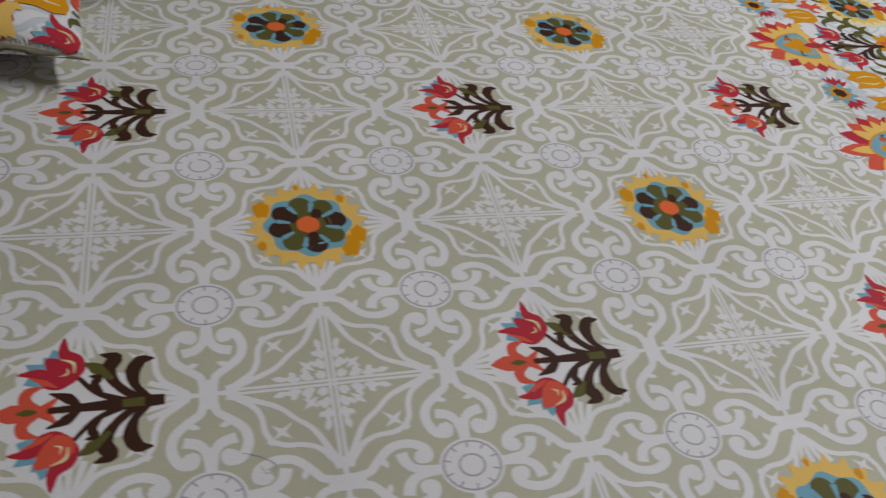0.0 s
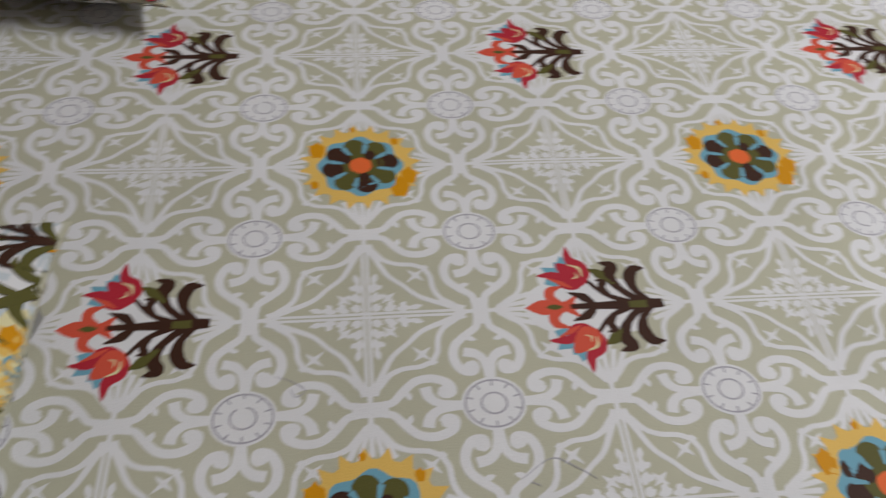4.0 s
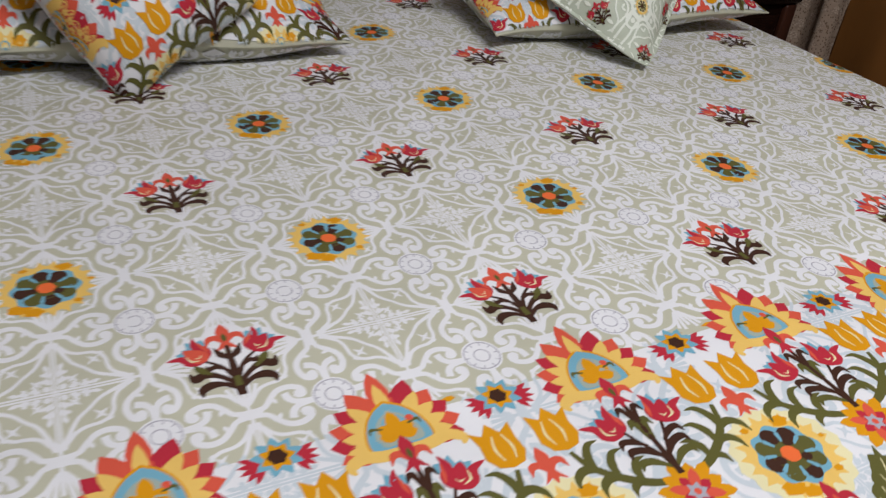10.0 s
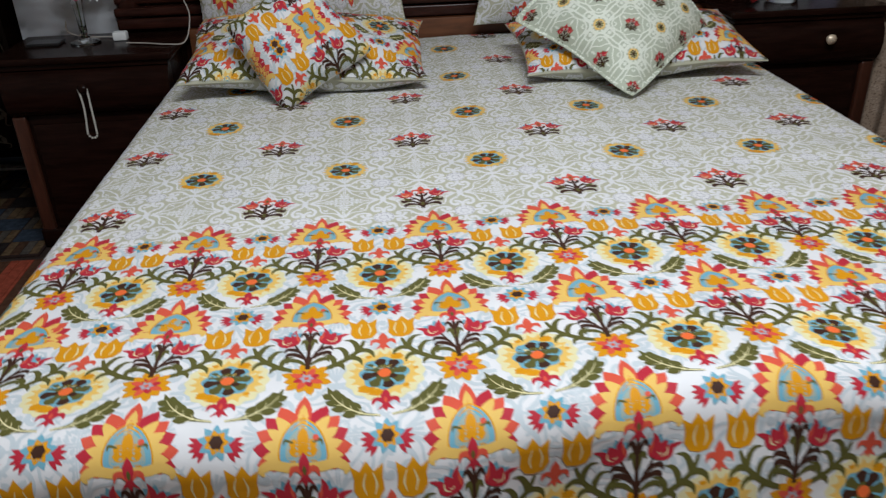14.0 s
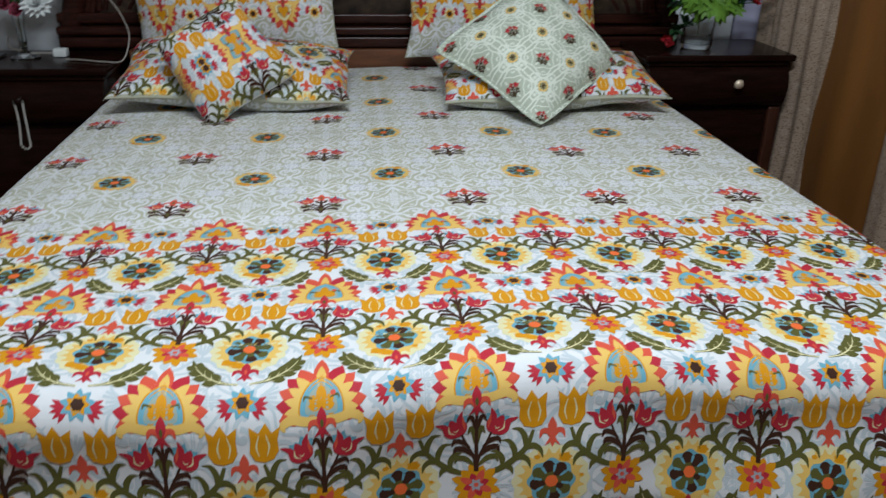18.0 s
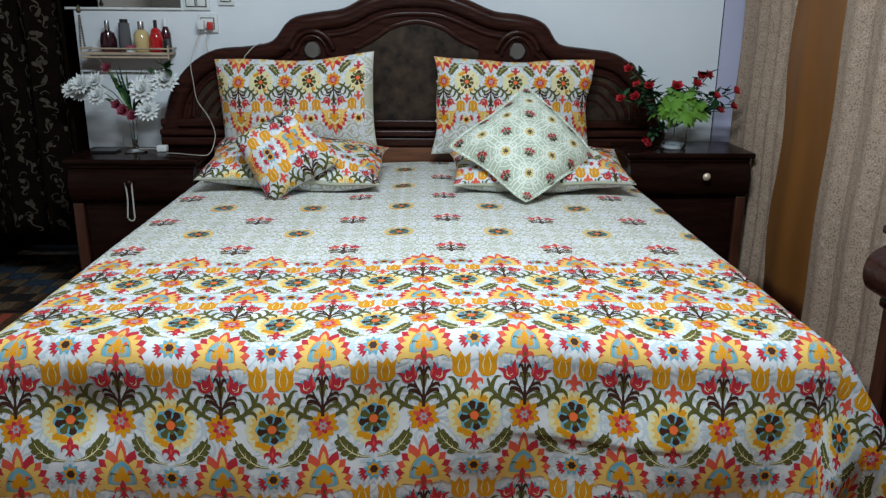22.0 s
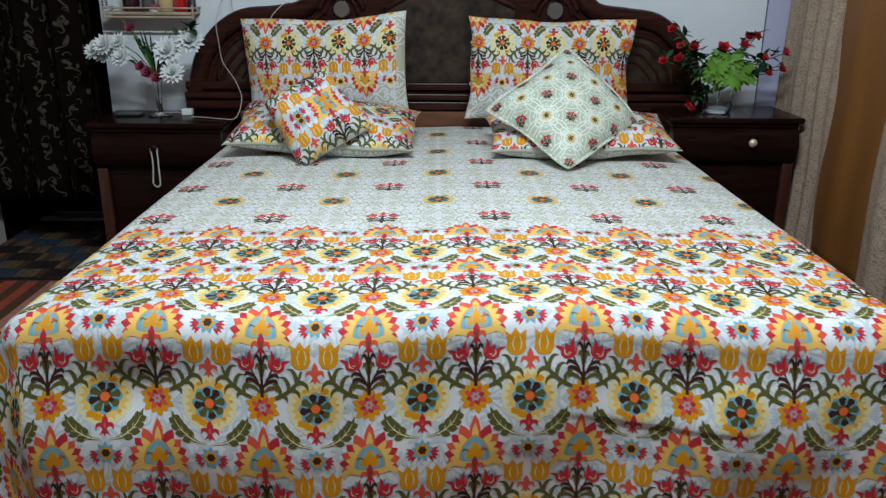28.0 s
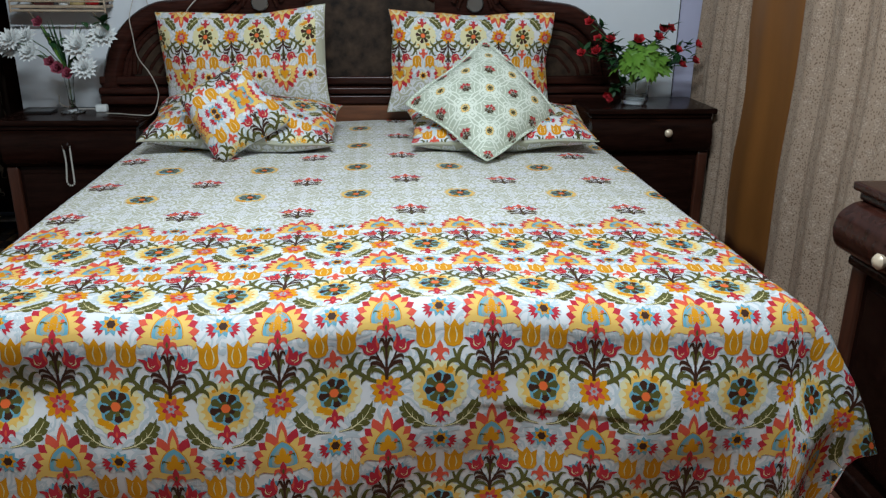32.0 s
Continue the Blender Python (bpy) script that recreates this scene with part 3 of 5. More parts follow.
    h.ribbon(axis[:18], (0.0022, 0.0022, 0.0008), I_CRE, 5)
    for k in (5, 8, 11):
        way = math.atan2(*(axis[k + 2] - axis[k - 1])[::-1])
        for lean in (0.7, -0.7):
            h.ribbon([axis[k], axis[k] + 0.011 * np.array([math.cos(way + lean), math.sin(way + lean)])], (0.0014, 0.0005), I_CRE, 5)
    b.stamp(mirrored(h))
    # between the columns
    e = Print()
    for k in range(9):
        e.petal(0, -0.072, 0.0235, 0.011, k * 40 + 10, I_BLU, 6)
    for k in range(7):
        e.petal(0, -0.072, 0.016, 0.009, k * 51, I_MUS, 7)
    e.disc(0, -0.072, 0.0085, 0.0085, I_BRO, 8, 12, 6, 0.1)
    for s in (1, -1):
        for a in (-62, -40, -18, 4, 26):
            e.petal(0.012 * s, -0.076, 0.023, 0.0065, a if s > 0 else 180 - a, I_RED, 5)
    e.stamp(lily(I_COR, I_COR), turned(0, 0.036), (0, -0.176))
    e.stamp(lily(I_RED, I_COR), turned(0, 0.036), (0, -0.302))
    e.stamp(medallion(True).recolour({I_YEL: I_CRE}) if pale else medallion(True), ((0.047, 0), (0, 0.047)), (0, -0.234))
    b.stamp(e, at=(Q / 2, 0))
    # the propped pillows carry the same border, glare put into its softer inks
    return b.recolour({I_BLU: I_CRE, I_GRN: I_TAN}) if pale else b


PX, PY, U0 = 0.31, 0.341, -2.7 * 0.31
CELLS = {"diamond": lace_cell("diamond"), "plain": lace_cell("plain")}
LINES = {k: Print().stamp(c).recolour({I_WHITE: I_PAL}) for k, c in CELLS.items()}
WHEEL, MED, BOUQ, BORDER, BORDER_PALE = lace_wheel(), medallion(), bouquet(), border_cell(), border_cell(True)


def field_print(u_lo, u_hi, v_lo, v_hi, scale=1.0, origin=(U0, 0.0), thin=False, motifs=True, turn=0.0):
    """The lace field with its bouquets and medallions."""
    out = Print()
    hx, hy = PX / 2 * scale, PY / 2 * scale
    for i in range(math.floor((u_lo - origin[0]) / hx), math.ceil((u_hi - origin[0]) / hx) + 1):
        for j in range(math.floor((v_lo - origin[1]) / hy), math.ceil((v_hi - origin[1]) / hy) + 1):
            at = (origin[0] + i * hx, origin[1] + j * hy)
            kind = "diamond" if (i + j) % 2 else "plain"
            out.stamp((LINES if thin else CELLS)[kind], ((hx / 2, 0), (0, hy / 2)), at, lift=0.022 * ((i + j) % 2))
            if not thin:
                out.stamp(WHEEL, ((hx / 2, 0), (0, hy / 2)), (at[0] + hx / 2, at[1] + hy / 2))
            if motifs and kind == "plain":
                if i % 2:
                    out.stamp(MED, ((0.048 * scale, 0), (0, 0.050 * scale)), at)
                else:
                    out.stamp(BOUQ, turned(turn, scale), at)
    return out


def border_print(u_lo, u_hi, v_top, rows, flip=False, u0=0.0105, cell=BORDER):
    out = Print()
    for r in range(rows):
        for k in range(math.floor((u_lo - u0) / Q) - 1, math.ceil((u_hi - u0) / Q) + 1):
            if flip:
                out.stamp(cell, ((1, 0), (0, -1)), (u0 + k * Q, v_top + r * ROW), lift=1)
            else:
                out.stamp(cell, at=(u0 + k * Q, v_top - r * ROW), lift=1)
    return out


def grid_mesh(name, surface, us, vs, mat_of, materials):
    """A cloth sheet over a net of cloth coordinates."""
    uu, vv = np.meshgrid(us, vs)
    p = surface(uu.ravel(), vv.ravel())
    nu, nv = len(us), len(vs)
    k = (np.arange(nv - 1)[:, None] * nu + np.arange(nu - 1)[None]).ravel()
    f = np.stack([k, k + 1, k + nu + 1, k + nu], 1)
    me = bpy.data.meshes.new(name)
    me.vertices.add(len(p))
    me.vertices.foreach_set("co", p.ravel().astype(np.float32))
    me.loops.add(f.size)
    me.loops.foreach_set("vertex_index", f.ravel().astype(np.int32))
    me.polygons.add(len(f))
    me.polygons.foreach_set("loop_start", (np.arange(len(f)) * 4).astype(np.int32))
    mid = np.stack([uu.ravel(), vv.ravel()], 1)[f].mean(1)
    me.polygons.foreach_set("material_index", mat_of(mid[:, 0], mid[:, 1]).astype(np.int32))
    for m in materials:
        me.materials.append(m)
    me.update(calc_edges=True)
    me.shade_smooth()
    return me


def waves(u, v, seed, scale, n=7):
    """Soft uneven relief, about -1 to 1."""
    r = random.Random(seed)
    out = 0
    for k in range(n):
        a, f = r.uniform(0, TAU), scale * r.uniform(0.5, 1.8)
        out = out + np.sin((u * math.cos(a) + v * math.sin(a)) * f + r.uniform(0, TAU) + 0.8 * np.sin(v * f * 0.4 + k))
    return out / n * 1.6

# ---- bed ----
BX0, BX1, BY0, BY1, BZ, FOLD = -0.938, 0.908, -0.705, 1.385, 0.60, 0.055
U_LO, U_HI, V_LO, V_HI = BX0 - 0.36, BX1 + 0.36, -1.152, BY1


def step(x, a, b):
    t = np.clip((x - a) / (b - a), 0, 1)
    return t * t * (3 - 2 * t)


def hem(u):
    return 0.006 * np.sin(u * 5 + 1.5) + 0.02 * np.exp(-((u - 0.35) / 0.3) ** 2) - 0.03 * np.exp(-((u + 0.06) / 0.05) ** 2) - 0.01


def sheet(u, v):
    """Where a point of the bedsheet lies: flat on the mattress, then over its edges and down."""
    x0, x1, y0 = BX0 + FOLD, BX1 - FOLD, BY0 + FOLD
    v = np.where(v < y0 - 0.3, v + (hem(u)) * step(-v, -y0 + 0.3, 1.175), v)
    cu, cv = np.clip(u, x0, x1), np.maximum(v, y0)
    du, dv = u - cu, v - cv
    d = np.hypot(du, dv) + 1e-9
    ex, ey = du / d, dv / d
    # at the two free corners the spare cloth is tucked, leaving one flared pleat
    turn = np.degrees(np.arctan2(np.abs(ey), np.abs(ex)))
    free = (np.abs(du) > 1e-6) & (np.abs(dv) > 1e-6)
    d = np.where(free, np.minimum(d, 0.40 + 0.20 * step(turn, 36, 58)), d)
    a = np.minimum(d / FOLD, math.pi / 2)
    out = FOLD * np.sin(a)
    down = FOLD * (1 - np.cos(a)) + np.maximum(0, d - FOLD * math.pi / 2)
    corner = np.where(free, np.exp(-((turn - 27) / 19) ** 2), 0.0)
    hang = step(down, 0.03, 0.30)
    along = np.where(np.abs(ey) > np.abs(ex), u, v)
    flare = corner * np.maximum(0, down - 0.02)
    out = out + hang * (0.006 * np.sin(along * 15 + 0.7 * np.sin(along * 5)) + 0.002 * np.sin(along * 37 + 2)) + hang * (0.03 * np.abs(ey) + 0.004)
    # the side drops stand off the bed, less so beside the nightstands
    out = out + np.abs(ex) * np.where(ex < 0, 0.006, 0.02) * step(down, 0.0, 0.10) * (1 - step(v, 0.85, 1.05))
    front = np.clip(-ey, 0, 1) * (d > 0.01)
    out = out + front * 0.005 * np.exp(-((d - 0.20 - 0.03 * np.sin(u * 6)) / 0.050) ** 2) * step(u, 0.14, 0.34) * (1 - step(u, 0.52, 0.72))
    out = out + front * 0.009 * waves(u, d, 5, 12) * step(d, 0.04, 0.16)
    # one lip of cloth folded over itself, and a dent near the other corner
    lip = 0.236 + 0.010 * np.sin(u * 7 - 1.2)
    out = out + front * 0.0035 * step(d, lip - 0.05, lip) * (1 - step(d, lip, lip + 0.012)) * step(u, 0.10, 0.34) * (1 - step(u, 0.46, 0.68))
    out = out - front * 0.016 * np.exp(-((u + 0.70) / 0.075) ** 2 - ((d - 0.19) / 0.06) ** 2)
    top = 0.012 * np.exp(-((u - 0.08) / 0.28) ** 2) - 0.004 - 0.008 * step(np.abs(u - (BX0 + BX1) / 2), 0.70, 0.9)
    top = top + 0.0016 * waves(u, v, 2, 9) + 0.0007 * waves(u, v, 3, 28)
    top = top + 0.012 * np.sin(u * 7 + 0.4) * step(-v, 0.42, 0.72)
    # the drop hangs lower towards its two ends
    top = top - 0.012 * np.minimum(1, (np.abs(u + 0.02) / 0.8) ** 2) * step(-v, 0.62, 0.82)
    z = np.maximum(BZ + top - np.minimum(down, 0.56) * (1 - 0.10 * corner), 0.012)
    return np.stack([cu + ex * out + np.sign(ex) * 0.40 * flare, cv + ey * out - 0.10 * flare, z], -1)


def fold_zone(u, v):
    return (u < BX0 + 0.13) | (u > BX1 - 0.13) | (v < BY0 + 0.14)


BORDER_V = -0.070
us = np.unique(np.concatenate([np.arange(U_LO, U_HI + 0.001, 0.008), np.arange(BX0, BX0 + 0.10, 0.005), np.arange(BX1 - 0.10, BX1, 0.005)]))
vs = np.unique(np.concatenate([np.arange(V_LO, V_HI + 0.001, 0.008), np.arange(BY0 - 0.05, BY0 + 0.08, 0.005), np.arange(-0.92, -0.84, 0.004)]))
us, vs = us[np.append(True, np.diff(us) > 0.001)], vs[np.append(True, np.diff(vs) > 0.001)]
bedsheet = new("bedsheet", grid_mesh("bedsheet", sheet, us, vs, lambda u, v: np.where(v < BORDER_V - 0.062, 1, 0), [SAGE, WHITE]))
tagged(bedsheet, "sage and white cotton bedsheet with a bright printed floral border", "bedsheet")
inside = lambda u, v: (u > U_LO + 0.004) & (u < U_HI - 0.004) & (v > V_LO + 0.004) & (v < V_HI - 0.004)
lace = field_print(U_LO, U_HI, BORDER_V - 0.06, V_HI).clip(lambda u, v: inside(u, v) & (v > BORDER_V - 0.062))
lace_low = field_print(U_LO, U_HI, V_LO, BORDER_V - 0.06, 1.0, thin=True, motifs=False).clip(lambda u, v: inside(u, v) & (v < BORDER_V - 0.062))
flowers = border_print(U_LO, U_HI, BORDER_V, 4).clip(inside)
# pen scratches and a few loose threads
for line in ([(-0.264, 0.577), (-0.268, 0.566), (-0.276, 0.556), (-0.281, 0.562), (-0.275, 0.566)], [(-0.351, 0.416), (-0.338, 0.394), (-0.345, 0.379), (-0.354, 0.366)],
             [(-0.353, 0.410), (-0.356, 0.404)], [(0.069, 0.577), (0.080, 0.566), (0.089, 0.559)]):
    lace.stroke(line, (0.0004, 0.0008, 0.0005), I_GRY, 9, 5)
pattern = Print().stamp(lace).stamp(lace_low).stamp(flowers)
pm = new("printed_pattern", pattern.mesh("printed_pattern", sheet, 0.008, fold_zone, 0.00015, 0.000025, steep=1.9))
pm.parent = bedsheet
pm["label"] = "printed lace, bouquets, medallions and flower border"

# ---- pillows ----
def pillow_form(w, h, thick, seed, flange=0.0, bend=0.0, pinch=1.0):
    """The two faces of a filled pillow as functions of cloth coordinates."""
    def face(sign):
        def f(u, v):
            a, b = np.clip(u / (w / 2), -1, 1), np.clip(v / (h / 2), -1, 1)
            fa, fb = np.clip(np.abs(a) * (1 + flange), 0, 1), np.clip(np.abs(b) * (1 + flange), 0, 1)
            fill = ((1 - fa ** 2.6) * (1 - fb ** 2.6)) ** 0.62
            x = u * (1 - 0.055 * pinch * (1 - b * b) * a * a)
            y = v * (1 - 0.085 * pinch * (1 - a * a) * b * b)
            blunt = 1 - 0.20 * (pinch - 1) * (a * b) ** 4
            x, y = x * blunt, y * blunt
            edge = np.maximum(np.abs(a), np.abs(b)) ** 3
            x = x + 0.009 * pinch * edge * waves(v, u, seed + 4, 16)
            y = y + 0.009 * pinch * edge * waves(u, v, seed + 5, 14)
            z = sign * (thick / 2) * fill * (1 + 0.10 * waves(u, v, seed, 9)) + 0.005 * waves(u, v, seed + 1, 24) * (0.3 + fill)
            crease = np.abs(waves(u, v, seed + 3, 13)) - 0.35
            z = z - sign * 0.010 * crease * fill * (1 - fill) * 3 + 0.012 * waves(u, v, seed + 2, 7) * (1 - fill) + bend * ((a - b) / 2) ** 2 - 0.4 * bend * ((a + b) / 2) ** 2
            return np.stack([x, y, z + sign * 0.0012], -1)
        return f
    return face


def pillow(name, label, w, h, thick, m, print_front, seed, base=SAGE, flange=0.0, bend=0.0, group="", pinch=1.0):
    face = pillow_form(w, h, thick, seed, flange, bend, pinch)
    top = lambda u, v: face(1)(u, v)
    bot = lambda u, v: face(-1)(u, v)
    n = 40
    us, vs = np.linspace(-w / 2, w / 2, n), np.linspace(-h / 2, h / 2, n)
    a = grid_mesh(name, top, us, vs, lambda u, v: np.zeros(len(u)), [base])
    b = grid_mesh(name + "_b", bot, us, vs, lambda u, v: np.zeros(len(u)), [base])
    bm = bmesh.new()
    bm.from_mesh(a)
    k = len(bm.verts)
    bm.from_mesh(b)
    bm.verts.ensure_lookup_table()
    for f in list(bm.faces):
        if f.verts[0].index >= k:
            f.normal_flip()
    ring = [i for i in range(n)] + [i * n + n - 1 for i in range(1, n)] + [(n - 1) * n + i for i in range(n - 2, -1, -1)] + [i * n for i in range(n - 2, 0, -1)]
    for p, q in zip(ring, ring[1:] + ring[:1]):
        bm.faces.new((bm.verts[q], bm.verts[p], bm.verts[k + p], bm.verts[k + q]))
    bpy.data.meshes.remove(a)
    bpy.data.meshes.remove(b)
    body = part(name, bm, base)
    tagged(body, label, "cushion" if "cushion" in name else "pillow", group)
    inside = lambda u, v: (np.abs(u) < w / 2 - 0.003) & (np.abs(v) < h / 2 - 0.003)
    me = print_front.refine(0.012).clip(inside).mesh("printed_pattern", top, 0.013, lambda u, v: u > -9, 0.0010, 0.00009, 1.0)
    pr = new("printed_pattern", me)
    pr.parent = body
    back = field_print(-w / 2, w / 2, -h / 2, h / 2, 1.0, (0.03, 0.02), False, False).clip(inside)
    pb = new("back_pattern", back.mesh("back_pattern", bot, 0.03, lambda u, v: u > -9, -0.0008, -0.00009, 1.0))
    pb.parent = body
    body.matrix_world = m
    return body


def white_ground(w, h, v_from=-9.0):
    """The pale ground under the flowers, with fine sage lines."""
    g = Print()
    n = 14
    for i in range(n):
        for j in range(n):
            u, v = -w / 2 + w * i / n, -h / 2 + h * j / n
            if v + h / n > v_from:
                lo = max(v, v_from)
                g.add([(u, lo), (u + w / n, lo), (u + w / n, v + h / n), (u, v + h / n)], [(0, 1, 2), (0, 2, 3)], I_WHITE, -4)
    return g.stamp(field_print(-w / 2, w / 2, max(v_from, -h / 2), h / 2, 1.0, (0.05, 0.03), True, False).clip(lambda u, v: v > v_from), lift=-2)


def upright_print(w, h, u0, flap=0.0):
    """Border flowers upside down over a lace foot; the cover's lace lining shows as a flap at one side."""
    tip = -h / 2 + 0.088
    g = white_ground(w, h, tip + 0.062)
    low = field_print(-w / 2, w / 2, -h / 2, tip + 0.06, 1.0, (u0, -h / 2 + 0.02), False, False).clip(lambda u, v: v < tip + 0.062)
    for i in (-1, 0, 1):
        low.stamp(BOUQ, at=(u0 - 0.09 + i * PX, -h / 2 + 0.03))
    out = g.stamp(low).stamp(border_print(-w / 2, w / 2, tip, 2, True, u0, BORDER_PALE))
    if flap:
        edge = lambda u, v: u > w / 2 - flap
        out.refine(0.012).clip(lambda u, v: ~edge(u, v))
        out.stamp(field_print(w / 2 - flap - 0.1, w / 2, -h / 2, h / 2, 1.0, (0.05, 0.03), False, False).refine(0.012).clip(edge))
    return out


def flat_print(w, h, u0):
    g = white_ground(w, h)
    return g.stamp(border_print(-w / 2, w / 2, h / 2 + 0.02, 2, False, u0))


def placed(centre, across, up):
    """A pose whose x runs across and whose y runs up the cloth."""
    x = Vector(across).normalized()
    y = Vector(up)
    y = (y - x * y.dot(x)).normalized()
    z = x.cross(y)
    return Matrix.Translation(centre) @ Matrix((x, y, z)).transposed().to_4x4()


GP = "pillows on the bed"
pillow("pillow", "plump pillow in a floral printed cover, propped against the headboard", 0.71, 0.43, 0.17,
       placed((-0.535, 1.315, 0.862), (0.70, -0.095, 0.035), (0, 0.10, 1)), upright_print(0.71, 0.43, -0.235, 0.036), 11, group=GP)
pillow("pillow", "plump pillow with orange floral border print, standing against the headboard", 0.70, 0.43, 0.17,
       placed((0.412, 1.325, 0.862), (1, 0.0, -0.01), (0, 0.10, 1)), upright_print(0.70, 0.43, -0.105), 21, group=GP)
pillow("pillow", "floral printed pillow lying flat before the propped one", 0.70, 0.46, 0.17,
       placed((-0.488, 0.955, 0.678), (0.687, -0.015, -0.03), (0.0, 0.47, 0.075)), flat_print(0.70, 0.46, -0.10), 31, group=GP)
pillow("pillow", "floral printed pillow lying flat beneath a pale cushion", 0.69, 0.42, 0.14,
       placed((0.472, 0.890, 0.676), (0.675, -0.01, 0.015), (-0.02, 0.40, 0.07)), flat_print(0.69, 0.42, 0.06), 41, group=GP)
LC = 0.300
g = white_ground(LC, LC)
# two runs of the border meet head to head along the cushion's middle seam
half = border_print(-0.4, 0.4, -0.062, 2, True, 0.045).refine(0.012).clip(lambda u, v: v > 0.0)
g.stamp(half).stamp(half, ((1, 0), (0, -1)))
pillow("cushion", "small plump floral cushion standing on one corner against the pillows", LC, LC, 0.17,
       placed((-0.508, 0.755, 0.750), (0.18, 0.085, 0.10), (-0.12, 0.07, 0.165)), g, 51, WHITE, 0.0, 0.020, "cushions on the pillows", 1.35)
RC = 0.437


def cushion_print(w, pitch):
    """Bouquets in notched frames and medallions in knots, chequered along the diagonals."""
    out = Print()
    def notched(r, k):
        return [(r * (1 + k * math.cos(4 * a)) * math.cos(a), r * (1 + k * math.cos(4 * a)) * math.sin(a)) for a in np.linspace(0, TAU, 41)]

    box_tile, knot_tile = Print(), Print()
    box_tile.ribbon(notched(0.66, 0.10), 0.055, I_MIN, 0).ribbon(notched(0.54, 0.16), 0.050, I_MIN, 0).ribbon(notched(0.40, -0.16), 0.036, I_MIN, 0)
    for k in range(4):
        c, sn = round(math.cos(k * TAU / 4)), round(math.sin(k * TAU / 4))
        for p in (1, -1):
            box_tile.stroke([(0.68 * c - 0.08 * p * sn, 0.68 * sn + 0.08 * p * c), (0.78 * c - 0.20 * p * sn, 0.78 * sn + 0.20 * p * c), (0.92 * c - 0.22 * p * sn, 0.92 * sn + 0.22 * p * c),
                             (0.96 * c - 0.12 * p * sn, 0.96 * sn + 0.12 * p * c), (0.88 * c - 0.10 * p * sn, 0.88 * sn + 0.10 * p * c)], (0.05, 0.06, 0.06, 0.05, 0.04), I_MIN, 0, 4)
            box_tile.petal(0.47 * c, 0.47 * sn, 0.12, 0.05, 90 * k + 40 * p, I_MIN, 0)
        a = k * TAU / 4 + TAU / 8
        knot_tile.ring(0.40 * math.cos(a), 0.40 * math.sin(a), 0.16, 0.16, 0.055, I_MIN, 0, 16)
        knot_tile.disc(0.40 * math.cos(a), 0.40 * math.sin(a), 0.06, 0.06, I_MIN, 0, 10)
        box_tile.petal(0.22 * math.cos(a), 0.22 * math.sin(a), 0.18, 0.06, math.degrees(a), I_MIN, 0)
    knot_tile.ring(0, 0, 0.26, 0.26, 0.05, I_MIN, 0, 20)
    bloom = medallion().recolour({I_BLU: I_CRE, I_ORA: I_BRO, I_MUS: I_YEL})
    n = math.ceil(w / pitch) + 1
    turn = np.array(turned(-45, 1.0))
    for i in range(-n, n + 1):
        for j in range(-n, n + 1):
            at = turn @ np.array([(i + 0.05) * pitch, (j - 0.08) * pitch])
            out.stamp(box_tile if (i + j) % 2 else knot_tile, turned(-45, pitch), at)
            if (i + j) % 2:
                out.stamp(BOUQUET_BARE, turned(-45 + (25 if i % 2 else -20), 0.40), at)
            else:
                out.stamp(bloom, turned(-45, 0.0165), at)
    return out


BOUQUET_BARE = bouquet(False).recolour({I_COR: I_RED, I_BLU: I_OLI})
UP, ACROSS = Vector((0.096, 0.753, 0.650)), Vector((0.999, 0.0, -0.053))
pillow("cushion", "pale sage cushion with small flowers, set cornerwise on the pillows", RC, RC, 0.15,
       placed((0.405, 0.785, 0.785), UP + ACROSS, UP - ACROSS), cushion_print(RC, 0.088), 61, SAGEDEEP, 0.08, -0.055, "cushions on the pillows", 1.30)

# ---- bed frame ----
bed = thing("bed", "dark polished wooden double bed with a tall arched headboard", "bed", (0, 0.4, 0))
tagged(part("mattress", box(BX0 + 0.035, BX1 - 0.035, BY0 + 0.035, BY1, 0.262, BZ - 0.04, 0.05), WHITE), "thick white mattress hidden under the sheet", "mattress")


def under(parent, name, bm, material, label="", smooth=True):
    """A part built in world coordinates and hung under a thing that stands elsewhere."""
    ob = part(name, bm, material, parent, label, smooth)
    ob.matrix_parent_inverse = parent.matrix_world.inverted()
    return ob


def arch(pts, n=6):
    return [tuple(p) for p in spline(pts, n)]


OUT = arch([(-1.165, 0.70), (-1.145, 0.77), (-1.10, 0.91), (-1.01, 1.02), (-0.90, 1.082), (-0.75, 1.098), (-0.64, 1.125), (-0.56, 1.215), (-0.45, 1.243),
            (-0.33, 1.262), (-0.22, 1.316), (-0.12, 1.340), (-0.01, 1.345), (0.10, 1.338), (0.21, 1.303), (0.33, 1.255), (0.45, 1.240), (0.55, 1.205),
            (0.62, 1.118), (0.75, 1.096), (0.88, 1.075), (0.98, 1.005), (1.06, 0.90), (1.095, 0.77), (1.11, 0.70)], 4)
under(bed, "headboard", extrude_outline([(-1.165, 0.0)] + OUT + [(1.11, 0.0)], 1.455, 1.515), WOOD, "arched dark wood headboard")


def inset(pts, d):
    p = np.array(pts)
    t = np.gradient(p, axis=0)
    n = np.stack([t[:, 1], -t[:, 0]], 1) / np.linalg.norm(t, axis=1)[:, None]
    return [tuple(q) for q in p + n * d]


def flat_tube(pts, y, r, squash=1.0, n=10):
    bm = tube([(x, 0, z) for x, z in pts], r, n)
    for v in bm.verts:
        v.co.y = y + v.co.y * squash
    return bm


